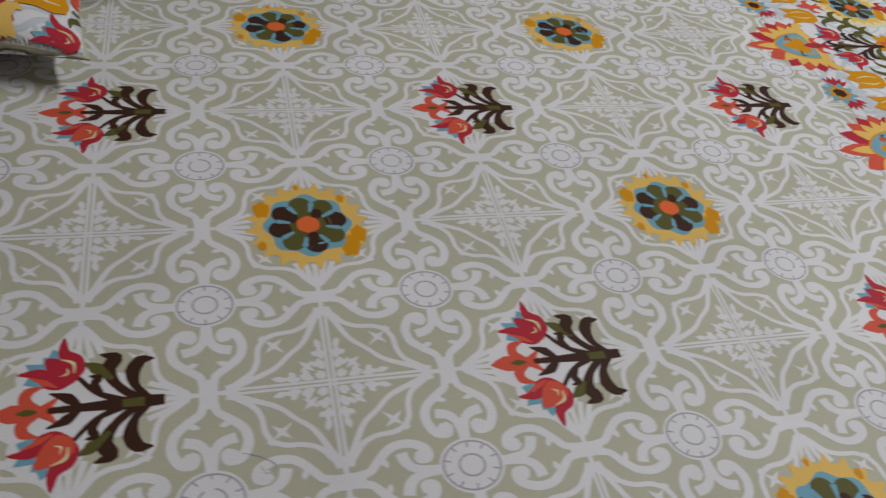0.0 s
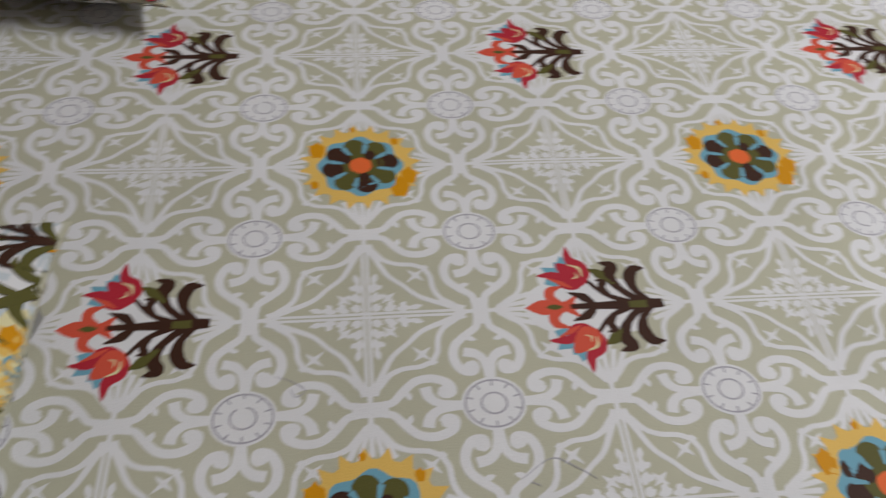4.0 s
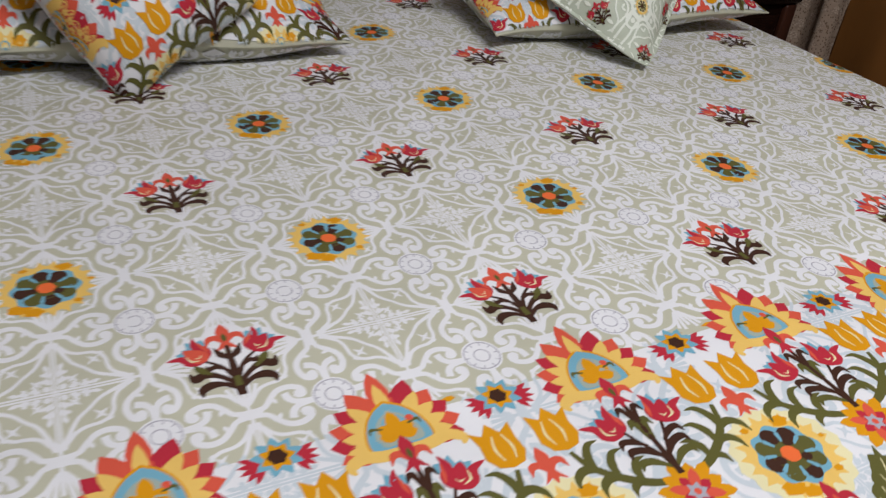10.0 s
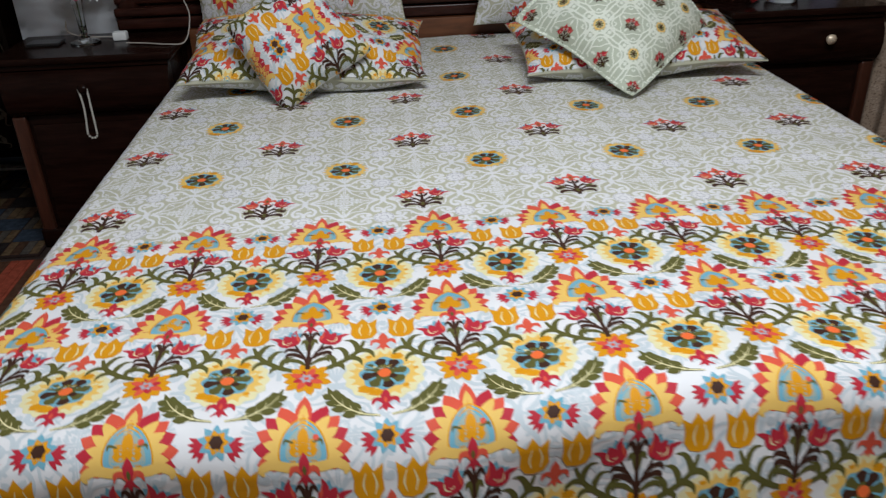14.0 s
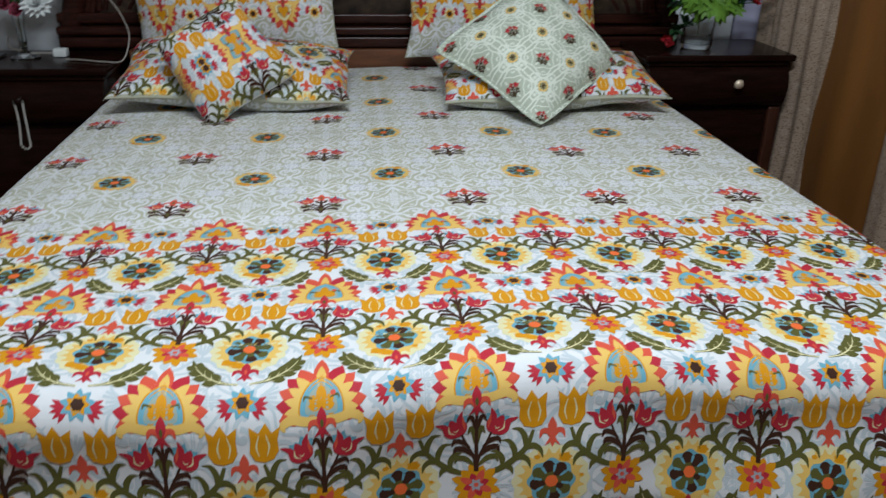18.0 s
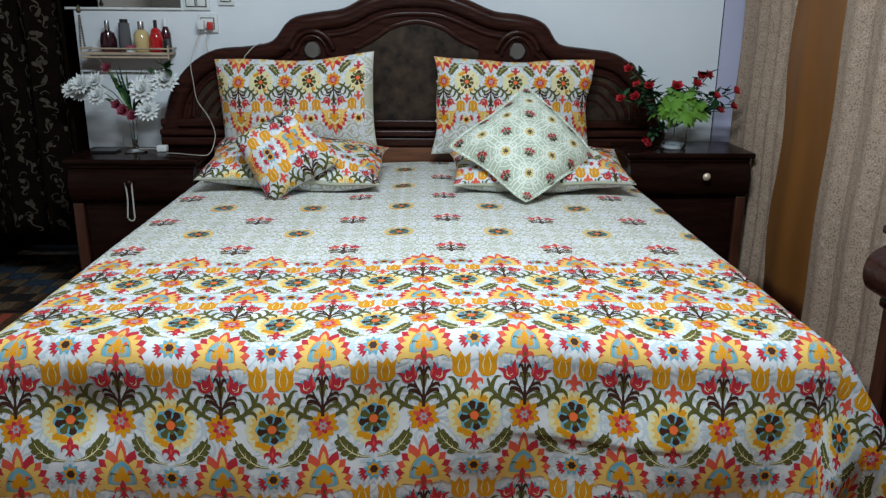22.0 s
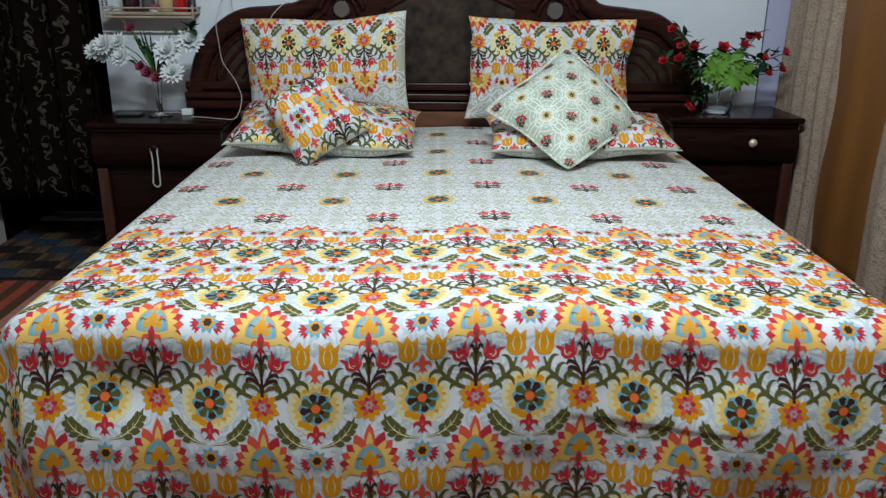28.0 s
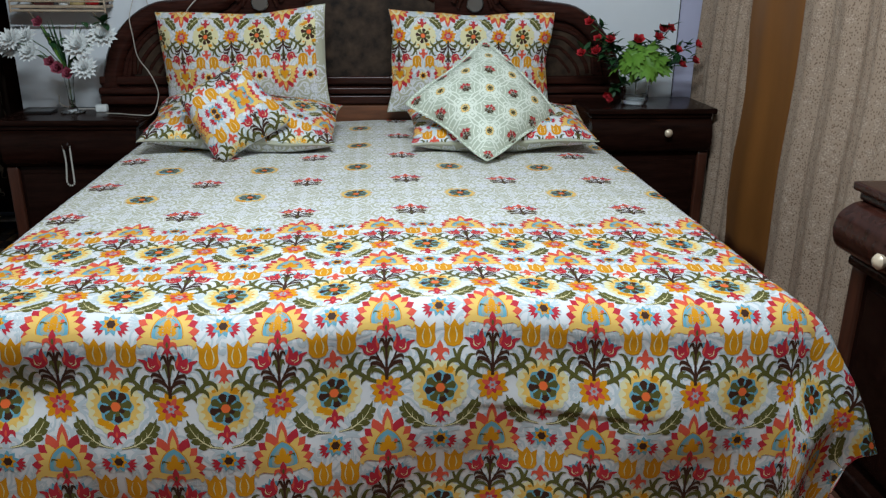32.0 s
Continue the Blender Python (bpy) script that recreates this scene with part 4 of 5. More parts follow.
under(bed, "top_moulding", flat_tube(inset(OUT, 0.024), 1.452, 0.040, 0.85, 12), WOOD, "thick rounded arch moulding")
under(bed, "moulding", flat_tube(inset(OUT, 0.088), 1.451, 0.011, 0.9), WOOD)
for keep in ([p for p in OUT if p[0] < -0.66], [p for p in OUT if p[0] > 0.64]):
    for d, rad in ((0.130, 0.010), (0.172, 0.008), (0.210, 0.007)):
        under(bed, "end_moulding", flat_tube([p for p in inset(keep, d) if p[1] > 0.79], 1.447, rad, 0.9), WOOD)
CP = arch([(-0.285, 1.105), (-0.20, 1.150), (-0.12, 1.200), (-0.01, 1.225), (0.10, 1.200), (0.18, 1.150), (0.265, 1.112)], 5)
CPANEL = [(-0.285, 0.79)] + CP + [(0.265, 0.79)]
cpn = under(bed, "centre_panel", extrude_outline(CPANEL, 1.440, 1.458), BURL, "mottled walnut centre panel")
under(cpn, "panel_moulding", flat_tube(CP, 1.438, 0.013, 0.9), WOOD)
for x0, x1, s in ((-1.02, -0.36, 1), (0.34, 0.98, -1)):
    top = arch([(x0, 0.80), (x0 + 0.02, 0.90), (x0 + 0.12, 0.985), (x0 + 0.30, 1.01), (x1 - 0.06, 1.04), (x1, 1.02)] if s > 0 else
               [(x0, 1.02), (x0 + 0.06, 1.04), (x1 - 0.30, 1.01), (x1 - 0.12, 0.985), (x1 - 0.02, 0.90), (x1, 0.80)], 4)
    sp = under(bed, "side_panel", extrude_outline([(x0, 0.79)] + top + [(x1, 0.79)], 1.444, 1.457), BURL, "mottled walnut side panel")
    under(sp, "panel_moulding", flat_tube(top, 1.442, 0.010, 0.9), WOOD)
for x in (-0.475, 0.44):
    c = [(x + 0.10 * math.cos(a), 1.06 + 0.12 * math.sin(a)) for a in np.linspace(0.35, math.pi - 0.35, 14)]
    under(bed, "panel_moulding", flat_tube(c, 1.440, 0.012, 0.9), WOOD)
    under(bed, "panel_moulding", flat_tube([(px * 0.76 + x * 0.24, pz - 0.022) for px, pz in c], 1.440, 0.007, 0.9), WOOD)
    d = lathe([(0.036, 0), (0.038, 0.005), (0.034, 0.009), (0.0315, 0.006)], 24, None, (x, 1.446, 1.098), "y")
    rim = under(bed, "mirror_rim", d, CHROME, "bright thin rim")
    under(rim, "mirror_disc", lathe([(0.031, 0), (0.031, 0.0085)], 24, None, (x, 1.446, 1.098), "y"), MIRROR, "small round mirror disc")
for z0, z1, y in ((0.755, 0.792, 1.425), (0.718, 0.748, 1.400), (0.672, 0.712, 1.412)):
    under(bed, "rail", box(-1.168, 1.112, y, 1.46, z0, z1, 0.010, 3), WOODX)
under(bed, "lower_rail", box(-0.93, 0.91, 1.400, 1.455, 0.52, 0.668, 0.006), RAILWOOD, "lighter brown plank below the rails")
for x0, x1 in ((BX0 + 0.02, BX0 + 0.06), (BX1 - 0.06, BX1 - 0.02)):
    under(bed, "side_board", box(x0, x1, BY0 + 0.06, 1.455, 0.06, 0.262, 0.006), WOOD)
under(bed, "foot_board", box(BX0 + 0.01, BX1 - 0.01, BY0 + 0.012, BY0 + 0.055, 0.05, 0.262, 0.006), WOOD)
under(bed, "foot_moulding", box(BX0 + 0.0, BX1 - 0.0, BY0 - 0.012, BY0 + 0.012, 0.055, 0.10, 0.010, 3), WOODX)
for x in (BX0 + 0.05, BX1 - 0.05):
    for y in (BY0 + 0.05, 1.35):
        under(bed, "leg", box(x - 0.035, x + 0.035, y - 0.035, y + 0.035, 0.0, 0.06, 0.006), WOOD)
under(bed, "slat_base", box(BX0 + 0.06, BX1 - 0.06, BY0 + 0.055, 1.455, 0.22, 0.261), WOOD)


# ---- nightstands ----
def nightstand(x0, x1, knob_mat, label, knob_label, drop=0.0):
    y0, y1 = 1.135, 1.455
    t = thing("nightstand", label, "nightstand", ((x0 + x1) / 2, 1.30, 0))
    under(t, "top", box(x0 - 0.012, x1 + 0.012, y0 - 0.025, y1, 0.672, 0.695, 0.008, 3), WOODN)
    under(t, "top_moulding", box(x0 + 0.004, x1 - 0.004, y0 - 0.012, y1, 0.655, 0.672, 0.006), WOODN)
    # drawer front with a full swell
    prof = [(0.0, 0.505), (-0.014, 0.515), (-0.030, 0.545), (-0.036, 0.580), (-0.030, 0.618), (-0.014, 0.645), (0.0, 0.655)]
    bm = bmesh.new()
    rows = [[bm.verts.new((x, y0 + dy, z)) for dy, z in [(0.03, 0.505)] + prof + [(0.03, 0.655)]] for x in (x0 + 0.006, x1 - 0.006)]
    for i in range(len(rows[0]) - 1):
        bm.faces.new((rows[0][i], rows[1][i], rows[1][i + 1], rows[0][i + 1]))
    bm.faces.new(rows[0][::1])
    bm.faces.new(rows[1][::-1])
    bmesh.ops.recalc_face_normals(bm, faces=bm.faces)
    d = under(t, "drawer", bm, WOODN)
    xm = (x0 + x1) / 2 + 0.06 * (1 if x0 > 0 else 0)
    k = under(d, "knob", lathe([(0.006, 0), (0.006, 0.012), (0.015, 0.016), (0.017, 0.024), (0.012, 0.031), (0.002, 0.034)], 18, None, (xm, y0 - 0.035, 0.600), "y"), knob_mat, knob_label)
    under(t, "body", box(x0 + 0.012, x1 - 0.012, y0 + 0.012, y1, 0.07, 0.655, 0.004), WOODN)
    under(t, "door", box(x0 + 0.06, x1 - 0.06, y0 + 0.002, y0 + 0.013, 0.11, 0.475, 0.006), WOODN)
    for x in (x0 + 0.002, x1 - 0.046):
        under(t, "corner_post", box(x, x + 0.044, y0 - 0.004, y0 + 0.04, 0.055, 0.505, 0.008, 3), RAILDARK)
    under(t, "plinth", box(x0 - 0.004, x1 + 0.004, y0 - 0.010, y1, 0.0, 0.07, 0.010, 3), WOODN)
    for o in t.children:
        o.matrix_parent_inverse = Matrix.Translation((0, 0, -drop)) @ o.matrix_parent_inverse
        if o.name.startswith("plinth"):
            o.matrix_parent_inverse = t.matrix_world.inverted()
    return t


nightstand(0.895, 1.425, BRASSY, "dark wooden nightstand with a swelled drawer and pale knob", "pale round knob")
nightstand(-1.478, -0.945, WOODN, "dark wooden nightstand with a bead chain on its drawer", "dark round knob", 0.035)


# ---- dresser beside the foot of the bed ----
def dresser():
    x0, x1, y0, y1 = 1.168, 1.590, -1.45, -0.385
    t = thing("dresser", "dark wooden dresser with swelled drawers and pale knobs", "dresser", ((x0 + x1) / 2, (y0 + y1) / 2, 0))
    under(t, "top", box(x0 - 0.028, x1, y0 - 0.02, y1 + 0.022, 0.758, 0.780, 0.008, 3), WOODX)
    under(t, "top_moulding", box(x0 - 0.014, x1, y0 - 0.008, y1 + 0.010, 0.736, 0.758, 0.008, 3), WOODX)
    prof = [(-0.004, 0.600), (-0.026, 0.606), (-0.060, 0.628), (-0.072, 0.668), (-0.062, 0.706), (-0.032, 0.730), (-0.004, 0.736)]
    prof = [tuple(p) for p in spline(prof, 4)]
    bm = bmesh.new()
    rows = [[bm.verts.new((x0 + dx, y, z)) for dx, z in [(0.05, 0.600)] + prof + [(0.05, 0.736)]] for y in (y0, y1)]
    for i in range(len(rows[0]) - 1):
        bm.faces.new((rows[0][i], rows[1][i], rows[1][i + 1], rows[0][i + 1]))
    bm.faces.new(rows[0])
    bm.faces.new(rows[1][::-1])
    bmesh.ops.recalc_face_normals(bm, faces=bm.faces)
    d = under(t, "drawer", bm, WOODX, "swelled rounded drawer front")
    for y in (-0.605, -1.28):
        under(d, "knob", lathe([(0.006, 0), (0.006, 0.010), (0.015, 0.014), (0.018, 0.024), (0.012, 0.032), (0.002, 0.035)], 18, None, (x0 - 0.070, y, 0.662), "x"), BRASSY, "pale round knob")
    under(t, "body", box(x0, x1, y0 + 0.01, y1 - 0.01, 0.08, 0.736, 0.004), WOODN)
    for y in (y1 - 0.055, y0 + 0.008):
        under(t, "corner_post", box(x0 - 0.012, x0 + 0.035, y, y + 0.047, 0.06, 0.575, 0.008, 3), RAILDARK)
    under(t, "ledge", box(x0 - 0.020, x0 + 0.01, y0, y1, 0.575, 0.600, 0.008, 3), WOODX)
    for a, b in ((y0 + 0.08, (y0 + y1) / 2 - 0.01), ((y0 + y1) / 2 + 0.01, y1 - 0.08)):
        under(t, "door", box(x0 - 0.010, x0 + 0.004, a, b, 0.12, 0.54, 0.006), WOODN)
    under(t, "plinth", box(x0 - 0.04, x1, y0 - 0.01, y1 + 0.012, 0.0, 0.08, 0.016, 3), WOODN)
    for o in t.children:
        if not o.name.startswith("plinth"):
            o.matrix_parent_inverse = Matrix.Translation((0, 0, -0.012)) @ o.matrix_parent_inverse


dresser()

# ---- curtains ----
def lace_material():
    """Netted lace: pale rosettes on a net with small dark openings."""
    m = mat("beige_lace", (0.50, 0.40, 0.32), 0.8, spec=0.2)
    nt = m.node_tree
    b = nt.nodes["Principled BSDF"]
    tc, mp = nt.nodes["Texture Coordinate"], nt.nodes["Mapping"]
    mp.inputs["Scale"].default_value = (0.4, 1, 1)
    rosette, holes, fine = (nt.nodes.new("ShaderNodeTexVoronoi") for _ in range(3))
    rosette.inputs["Scale"].default_value = 23
    rosette.inputs["Randomness"].default_value = 0.75
    holes.inputs["Scale"].default_value = 140
    fine.inputs["Scale"].default_value = 190
    stretch = nt.nodes.new("ShaderNodeMapping")
    stretch.inputs["Scale"].default_value = (0.4, 1.35, 0.8)
    nt.links.new(tc.outputs["Object"], stretch.inputs["Vector"])
    nt.links.new(mp.outputs[0], rosette.inputs["Vector"])
    nt.links.new(stretch.outputs[0], holes.inputs["Vector"])
    nt.links.new(mp.outputs[0], fine.inputs["Vector"])

    def ranged(node, lo, hi, a, c):
        r = nt.nodes.new("ShaderNodeMapRange")
        for k, v in (("From Min", lo), ("From Max", hi), ("To Min", a), ("To Max", c)):
            r.inputs[k].default_value = v
        nt.links.new(node.outputs["Distance"], r.inputs["Value"])
        return r.outputs[0]

    def mix(fac, a, c):
        x = nt.nodes.new("ShaderNodeMix")
        x.data_type = "RGBA"
        nt.links.new(fac, x.inputs["Factor"])
        for k, v in (("A", a), ("B", c)):
            if isinstance(v, tuple):
                x.inputs[k].default_value = (*v, 1)
            else:
                nt.links.new(v, x.inputs[k])
        return x.outputs["Result"]

    net = mix(ranged(holes, 0.26, 0.40, 0.0, 1.0), (0.17, 0.115, 0.080), (0.34, 0.255, 0.19))
    flower = mix(ranged(fine, 0.25, 0.6, 0.0, 1.0), (0.46, 0.36, 0.28), (0.29, 0.215, 0.16))
    nt.links.new(mix(ranged(rosette, 0.32, 0.42, 0.0, 1.0), flower, net), b.inputs["Base Color"])
    bp = nt.nodes.new("ShaderNodeBump")
    bp.inputs["Strength"].default_value = 0.4
    bp.inputs["Distance"].default_value = 0.003
    nt.links.new(holes.outputs["Distance"], bp.inputs["Height"])
    nt.links.new(bp.outputs[0], b.inputs["Normal"])
    return m


LACE = lace_material()
AMBER = mat("amber_brown_satin", (0.20, 0.078, 0.014), 0.62, grain=0.10, scale=5, stretch=(2, 2, 0.4), bump=0.1, bscale=300)
DARKCLOTH = mat("dark_brown_cloth", (0.0060, 0.0036, 0.0026), 0.9, spec=0.04, grain=0.25, scale=25, bump=0.2, bscale=400)


def hanging(a0, a1, z0, z1, axis, at, waves_n, depth, seed, flare=0.0):
    """A hung cloth along an axis; its folds deepen downwards."""
    r = random.Random(seed)
    ph = [r.uniform(0, TAU) for _ in range(4)]

    def f(u, v):
        s = (u - a0) / (a1 - a0)
        low = 1 - (v - z0) / (z1 - z0)
        w = np.sin(s * waves_n * TAU + ph[0] + 0.5 * np.sin(s * 9 + ph[1])) + 0.35 * np.sin(s * waves_n * 2.3 * TAU + ph[2])
        off = at + depth * w * (0.65 + 0.35 * low) + 0.004 * np.sin(v * 9 + ph[3]) + flare * low
        return np.stack([off, u, v], -1) if axis == "y" else np.stack([u, off, v], -1)
    return f


def curtain(label, a0, a1, z0, z1, axis, at, n, depth, seed, material, group="", flare=0.0, name="curtain"):
    f = hanging(a0, a1, z0, z1, axis, at, n, depth, seed, flare)
    us, vs = np.linspace(a0, a1, int(60 + 30 * n)), np.linspace(z0, z1, 30)
    ob = new(name, grid_mesh(name, f, us, vs, lambda u, v: np.zeros(len(u)), [material]))
    tagged(ob, label, "curtain", group)
    sol = ob.modifiers.new("thickness", "SOLIDIFY")
    sol.thickness = 0.003
    return ob, f


GC = "curtains along the side wall"
curtain("beige lace curtain with a flower pattern, hung in soft folds", 0.985, 1.45, 0.10, 2.5, "y", 1.470, 3.6, 0.017, 3, LACE, GC)
curtain("plain amber brown satin curtain panel between lace curtains", 0.555, 1.005, 0.13, 2.5, "y", 1.478, 0.8, 0.010, 4, AMBER, GC)
curtain("beige lace curtain with a flower pattern beside the dresser", -0.36, 0.565, 0.06, 2.5, "y", 1.465, 4.4, 0.020, 5, LACE, GC, -0.02)
curtain("plain amber brown satin curtain behind the dresser", -1.0, -0.365, 0.13, 2.5, "y", 1.60, 1.8, 0.012, 6, AMBER, GC)
tagged(part("curtain_rod", tube([(1.47, -1.1, 2.52), (1.47, 1.5, 2.52)], 0.014, 10), RAILDARK), "dark wooden rod above the side curtains", "rod")

dark, df = curtain("dark brown curtain with woven silvery leaves and scrolls", -2.12, -1.535, 0.26, 2.5, "x", 1.42, 3.4, 0.030, 8, DARKCLOTH)
leafs = Print()
r = random.Random(5)
for col in range(8):
    for row in range(21):
        u, v = -2.085 + col * 0.072 + r.uniform(-0.012, 0.012), 0.31 + row * 0.092 + (col % 2) * 0.046
        q = Print()
        for k in range(r.choice((3, 4, 5))):
            q.petal(r.uniform(-0.012, 0.012), r.uniform(-0.03, 0.02), r.uniform(0.018, 0.030), r.uniform(0.008, 0.018), 90 + r.uniform(-50, 50), I_SIL, 0, 0.8)
        q.stroke([(0, 0.02), (0.012, 0.0), (0.004, -0.022), (-0.010, -0.040), (-0.002, -0.052), (0.006, -0.044)], (0.002, 0.005, 0.007, 0.005, 0.004, 0.002), I_SIL, 0, 4)
        if r.random() < 0.5:
            q.stroke([(-0.02, 0.03), (-0.012, 0.05), (0.004, 0.048), (0.002, 0.038)], (0.002, 0.005, 0.004, 0.001), I_SIL, 0, 4)
        leafs.stamp(q, turned(r.uniform(-35, 35), r.uniform(0.8, 1.15), r.choice((1, -1))), (u, v))
dp = new("woven_pattern", leafs.clip(lambda u, v: (u < -1.545) & (u > -2.11)).mesh("woven_pattern", df, 0.02, lambda u, v: u > -9, 0.0022, 0.0, 1.0))
dp.parent = dark
tagged(part("curtain_rod", tube([(-2.14, 1.42, 2.52), (-1.50, 1.42, 2.52)], 0.014, 10), RAILDARK), "dark wooden rod above the brown curtain", "rod")

RUGG = mat("grey_edge_strip", (0.52, 0.50, 0.47), 0.6, grain=0.3, scale=20)
# lilac end of the back wall
LILAC = mat("lilac_wall_paint", (0.55, 0.54, 0.72), 0.75, grain=0.04, scale=3, bump=0.05, bscale=90)
tagged(part("wall_pier", box(1.405, 1.82, 1.565, 1.579, 0, ZC), LILAC), "lilac painted pier at the end of the wall", "wall", kind="structure")
# A thin dark rod is added to draw the groove where white meets lilac.
tagged(part("cable", tube([(1.402, 1.575, 0.66), (1.403, 1.577, 1.1), (1.402, 1.575, 1.9), (1.402, 1.577, 2.6)], 0.0018, 6), WOODN), "thin dark line added for the groove at the wall joint", "cable")
# doorway behind the dark curtain: lintel, reveal, threshold and an added dark back
tagged(part("wall_lintel", box(XL - 0.1, -1.561, YB, YB + 0.1, 2.1, ZC), WALL), "white painted wall above the curtained doorway", "wall", kind="structure")
# Both recess sides get a dark wood colour to give the recess its dimness.
tagged(part("wall_reveal", box(-1.561, -1.46, YB + 0.101, 2.15, 0, 2.2), WOODN), "side of the recess, coloured dark for the dimness behind the curtain", "wall", kind="structure")
tagged(part("recess_ceiling", box(XL - 0.1, -1.562, YB + 0.101, 2.15, 2.1, 2.2), CEIL), "plain ceiling of the doorway recess", "ceiling", kind="structure")
tagged(part("recess_wall", box(XL - 0.1, XL, YB, 2.15, 0, 2.1), WOODN), "side of the doorway, coloured dark for the dimness under the curtain", "wall", kind="structure")
# Made-up door: it supplies the darkness beyond the threshold.
door = tagged(part("door_1", box(XL + 0.002, -1.563, 2.06, 2.10, 0.014, 2.098, 0.003), WOODN), "added dark backing, built as a door, for the darkness behind the curtain", "door", kind="structure")
for z0, z1 in ((0.16, 0.92), (1.06, 1.96)):
    part("panel", box(-2.06, -1.65, 2.050, 2.059, z0, z1, 0.003), WOODN, door)
tagged(part("threshold", box(XL, -1.562, 1.925, 1.985, 0.0, 0.012, 0.003), RUGG), "pale grey stone strip across the doorway", "threshold", kind="structure")

# ---- rugs ----
RUGC = [mat("rug_" + n, c, 0.95, grain=0.25, scale=60, bump=0.5, bscale=260, spec=0.1) for n, c in
        (("cream", (0.52, 0.44, 0.32)), ("brick", (0.28, 0.060, 0.035)), ("brown", (0.085, 0.040, 0.024)), ("ochre", (0.38, 0.22, 0.09)),
         ("rose", (0.36, 0.16, 0.12)), ("dark", (0.030, 0.018, 0.016)), ("grey", (0.24, 0.20, 0.18)), ("teal", (0.06, 0.10, 0.12)))]


dp["kind"] = "stuff"


def striped_rug():
    r = random.Random(12)
    base = part("rug", box(-2.05, 1.40, -2.6, 1.02, 0.001, 0.008, 0.002), RUGC[2])
    tagged(base, "woven rug with long cream, red and brown stripes", "rug")
    x = -2.05
    k = 0
    while x < 1.39:
        w = min(r.choice((0.012, 0.018, 0.026, 0.036, 0.045)), 1.40 - x)
        c = r.choice((0, 1, 2, 3, 4, 5, 6, 1, 2, 0)) if x > -1.25 else r.choice((1, 2, 4, 5, 2, 1))
        bm = bmesh.new()
        n = 26
        ys = np.linspace(-2.6, 1.02, n)
        top = [(bm.verts.new((x + 0.002 * math.sin(y * 3 + k), y, 0.011)), bm.verts.new((x + w - 0.0015 + 0.002 * math.sin(y * 3 + k + 1), y, 0.011))) for y in ys]
        for a, b in zip(top, top[1:]):
            bm.faces.new((a[0], a[1], b[1], b[0]))
        for e in (0, 1):
            low = [bm.verts.new((t[e].co.x, t[e].co.y, 0.004)) for t in top]
            for i in range(n - 1):
                bm.faces.new((low[i], low[i + 1], top[i + 1][e], top[i][e]))
        bmesh.ops.recalc_face_normals(bm, faces=bm.faces)
        part("stripe", bm, RUGC[c], base)
        x += w
        k += 1


striped_rug()
MATC = [mat("mat_" + n, c, 0.95, grain=0.4, scale=50, bump=0.5, bscale=260, spec=0.1) for n, c in
        (("ochre", (0.105, 0.070, 0.040)), ("slate", (0.030, 0.042, 0.062)), ("black", (0.020, 0.016, 0.016)), ("umber", (0.060, 0.032, 0.020)), ("grey", (0.075, 0.066, 0.058)))]
mat_base = part("door_mat", box(-2.14, -1.48, 1.06, 1.90, 0.001, 0.010, 0.003), RUGC[5])
tagged(mat_base, "dark mat woven in striped ochre and slate blocks before the doorway", "mat")
for i in range(5):
    for j in range(8):
        x, y = -2.135 + i * 0.1305, 1.065 + j * 0.1035
        if (i + j) % 2:
            part("block", box(x + 0.003, x + 0.127, y + 0.003, y + 0.100, 0.009, 0.0125, 0.001, 1), MATC[1 if (i + j) % 4 == 1 else 2], mat_base)
            continue
        for k in range(4):
            part("stripe", box(x + 0.003 + k * 0.0315, x + 0.032 + k * 0.0315, y + 0.003, y + 0.100, 0.009, 0.0125, 0.001, 1), MATC[(0, 3, 4, 0)[(k + i + j) % 4]], mat_base)

# ---- flowers and vases ----
GLASS = mat("clear_glass", (0.92, 0.95, 0.95), 0.04, transmission=1.0, ior=1.45)
LEAFL = mat("bright_green_leaf", (0.115, 0.235, 0.030), 0.5, grain=0.25, scale=30, spec=0.3)
LEAFD = mat("dark_green_leaf", (0.022, 0.065, 0.022), 0.45, grain=0.3, scale=30, spec=0.3)
STEM = mat("green_stem", (0.05, 0.10, 0.03), 0.6, grain=0.2, scale=50)
ROSE = mat("red_silk_petal", (0.45, 0.020, 0.030), 0.6, grain=0.25, scale=40)
PINK = mat("faded_pink_petal", (0.30, 0.06, 0.10), 0.6, grain=0.3, scale=40)
IVORY = mat("white_silk_petal", (0.74, 0.76, 0.76), 0.65, grain=0.08, scale=40)


def leaf_mesh(bm, foot, way, up, length, width, lobes=0, curl=0.25):
    """One leaf with a folded midrib; lobed leaves have notched sides."""
    way, up = Vector(way).normalized(), Vector(up)
    side = way.cross(up).normalized()
    up = side.cross(way).normalized()
    n = 9 if lobes else 5
    mid, lft, rgt = [], [], []
    for i in range(n):
        t = i / (n - 1)
        w = width / 2 * math.sin(math.pi * min(1, t * 0.92 + 0.08)) ** 0.8
        if lobes:
            w *= 1.0 if i % 2 else 0.45
        p = Vector(foot) + way * (length * t) - up * (curl * length * t * t)
        mid.append(bm.verts.new(p))
        lft.append(bm.verts.new(p + side * w + up * w * 0.3 + way * (0.10 * length if lobes and i % 2 else 0)))
        rgt.append(bm.verts.new(p - side * w + up * w * 0.3 + way * (0.10 * length if lobes and i % 2 else 0)))
    for a, b in ((lft, mid), (mid, rgt)):
        for i in range(n - 1):
            bm.faces.new((a[i], b[i], b[i + 1], a[i + 1]))
    return bm


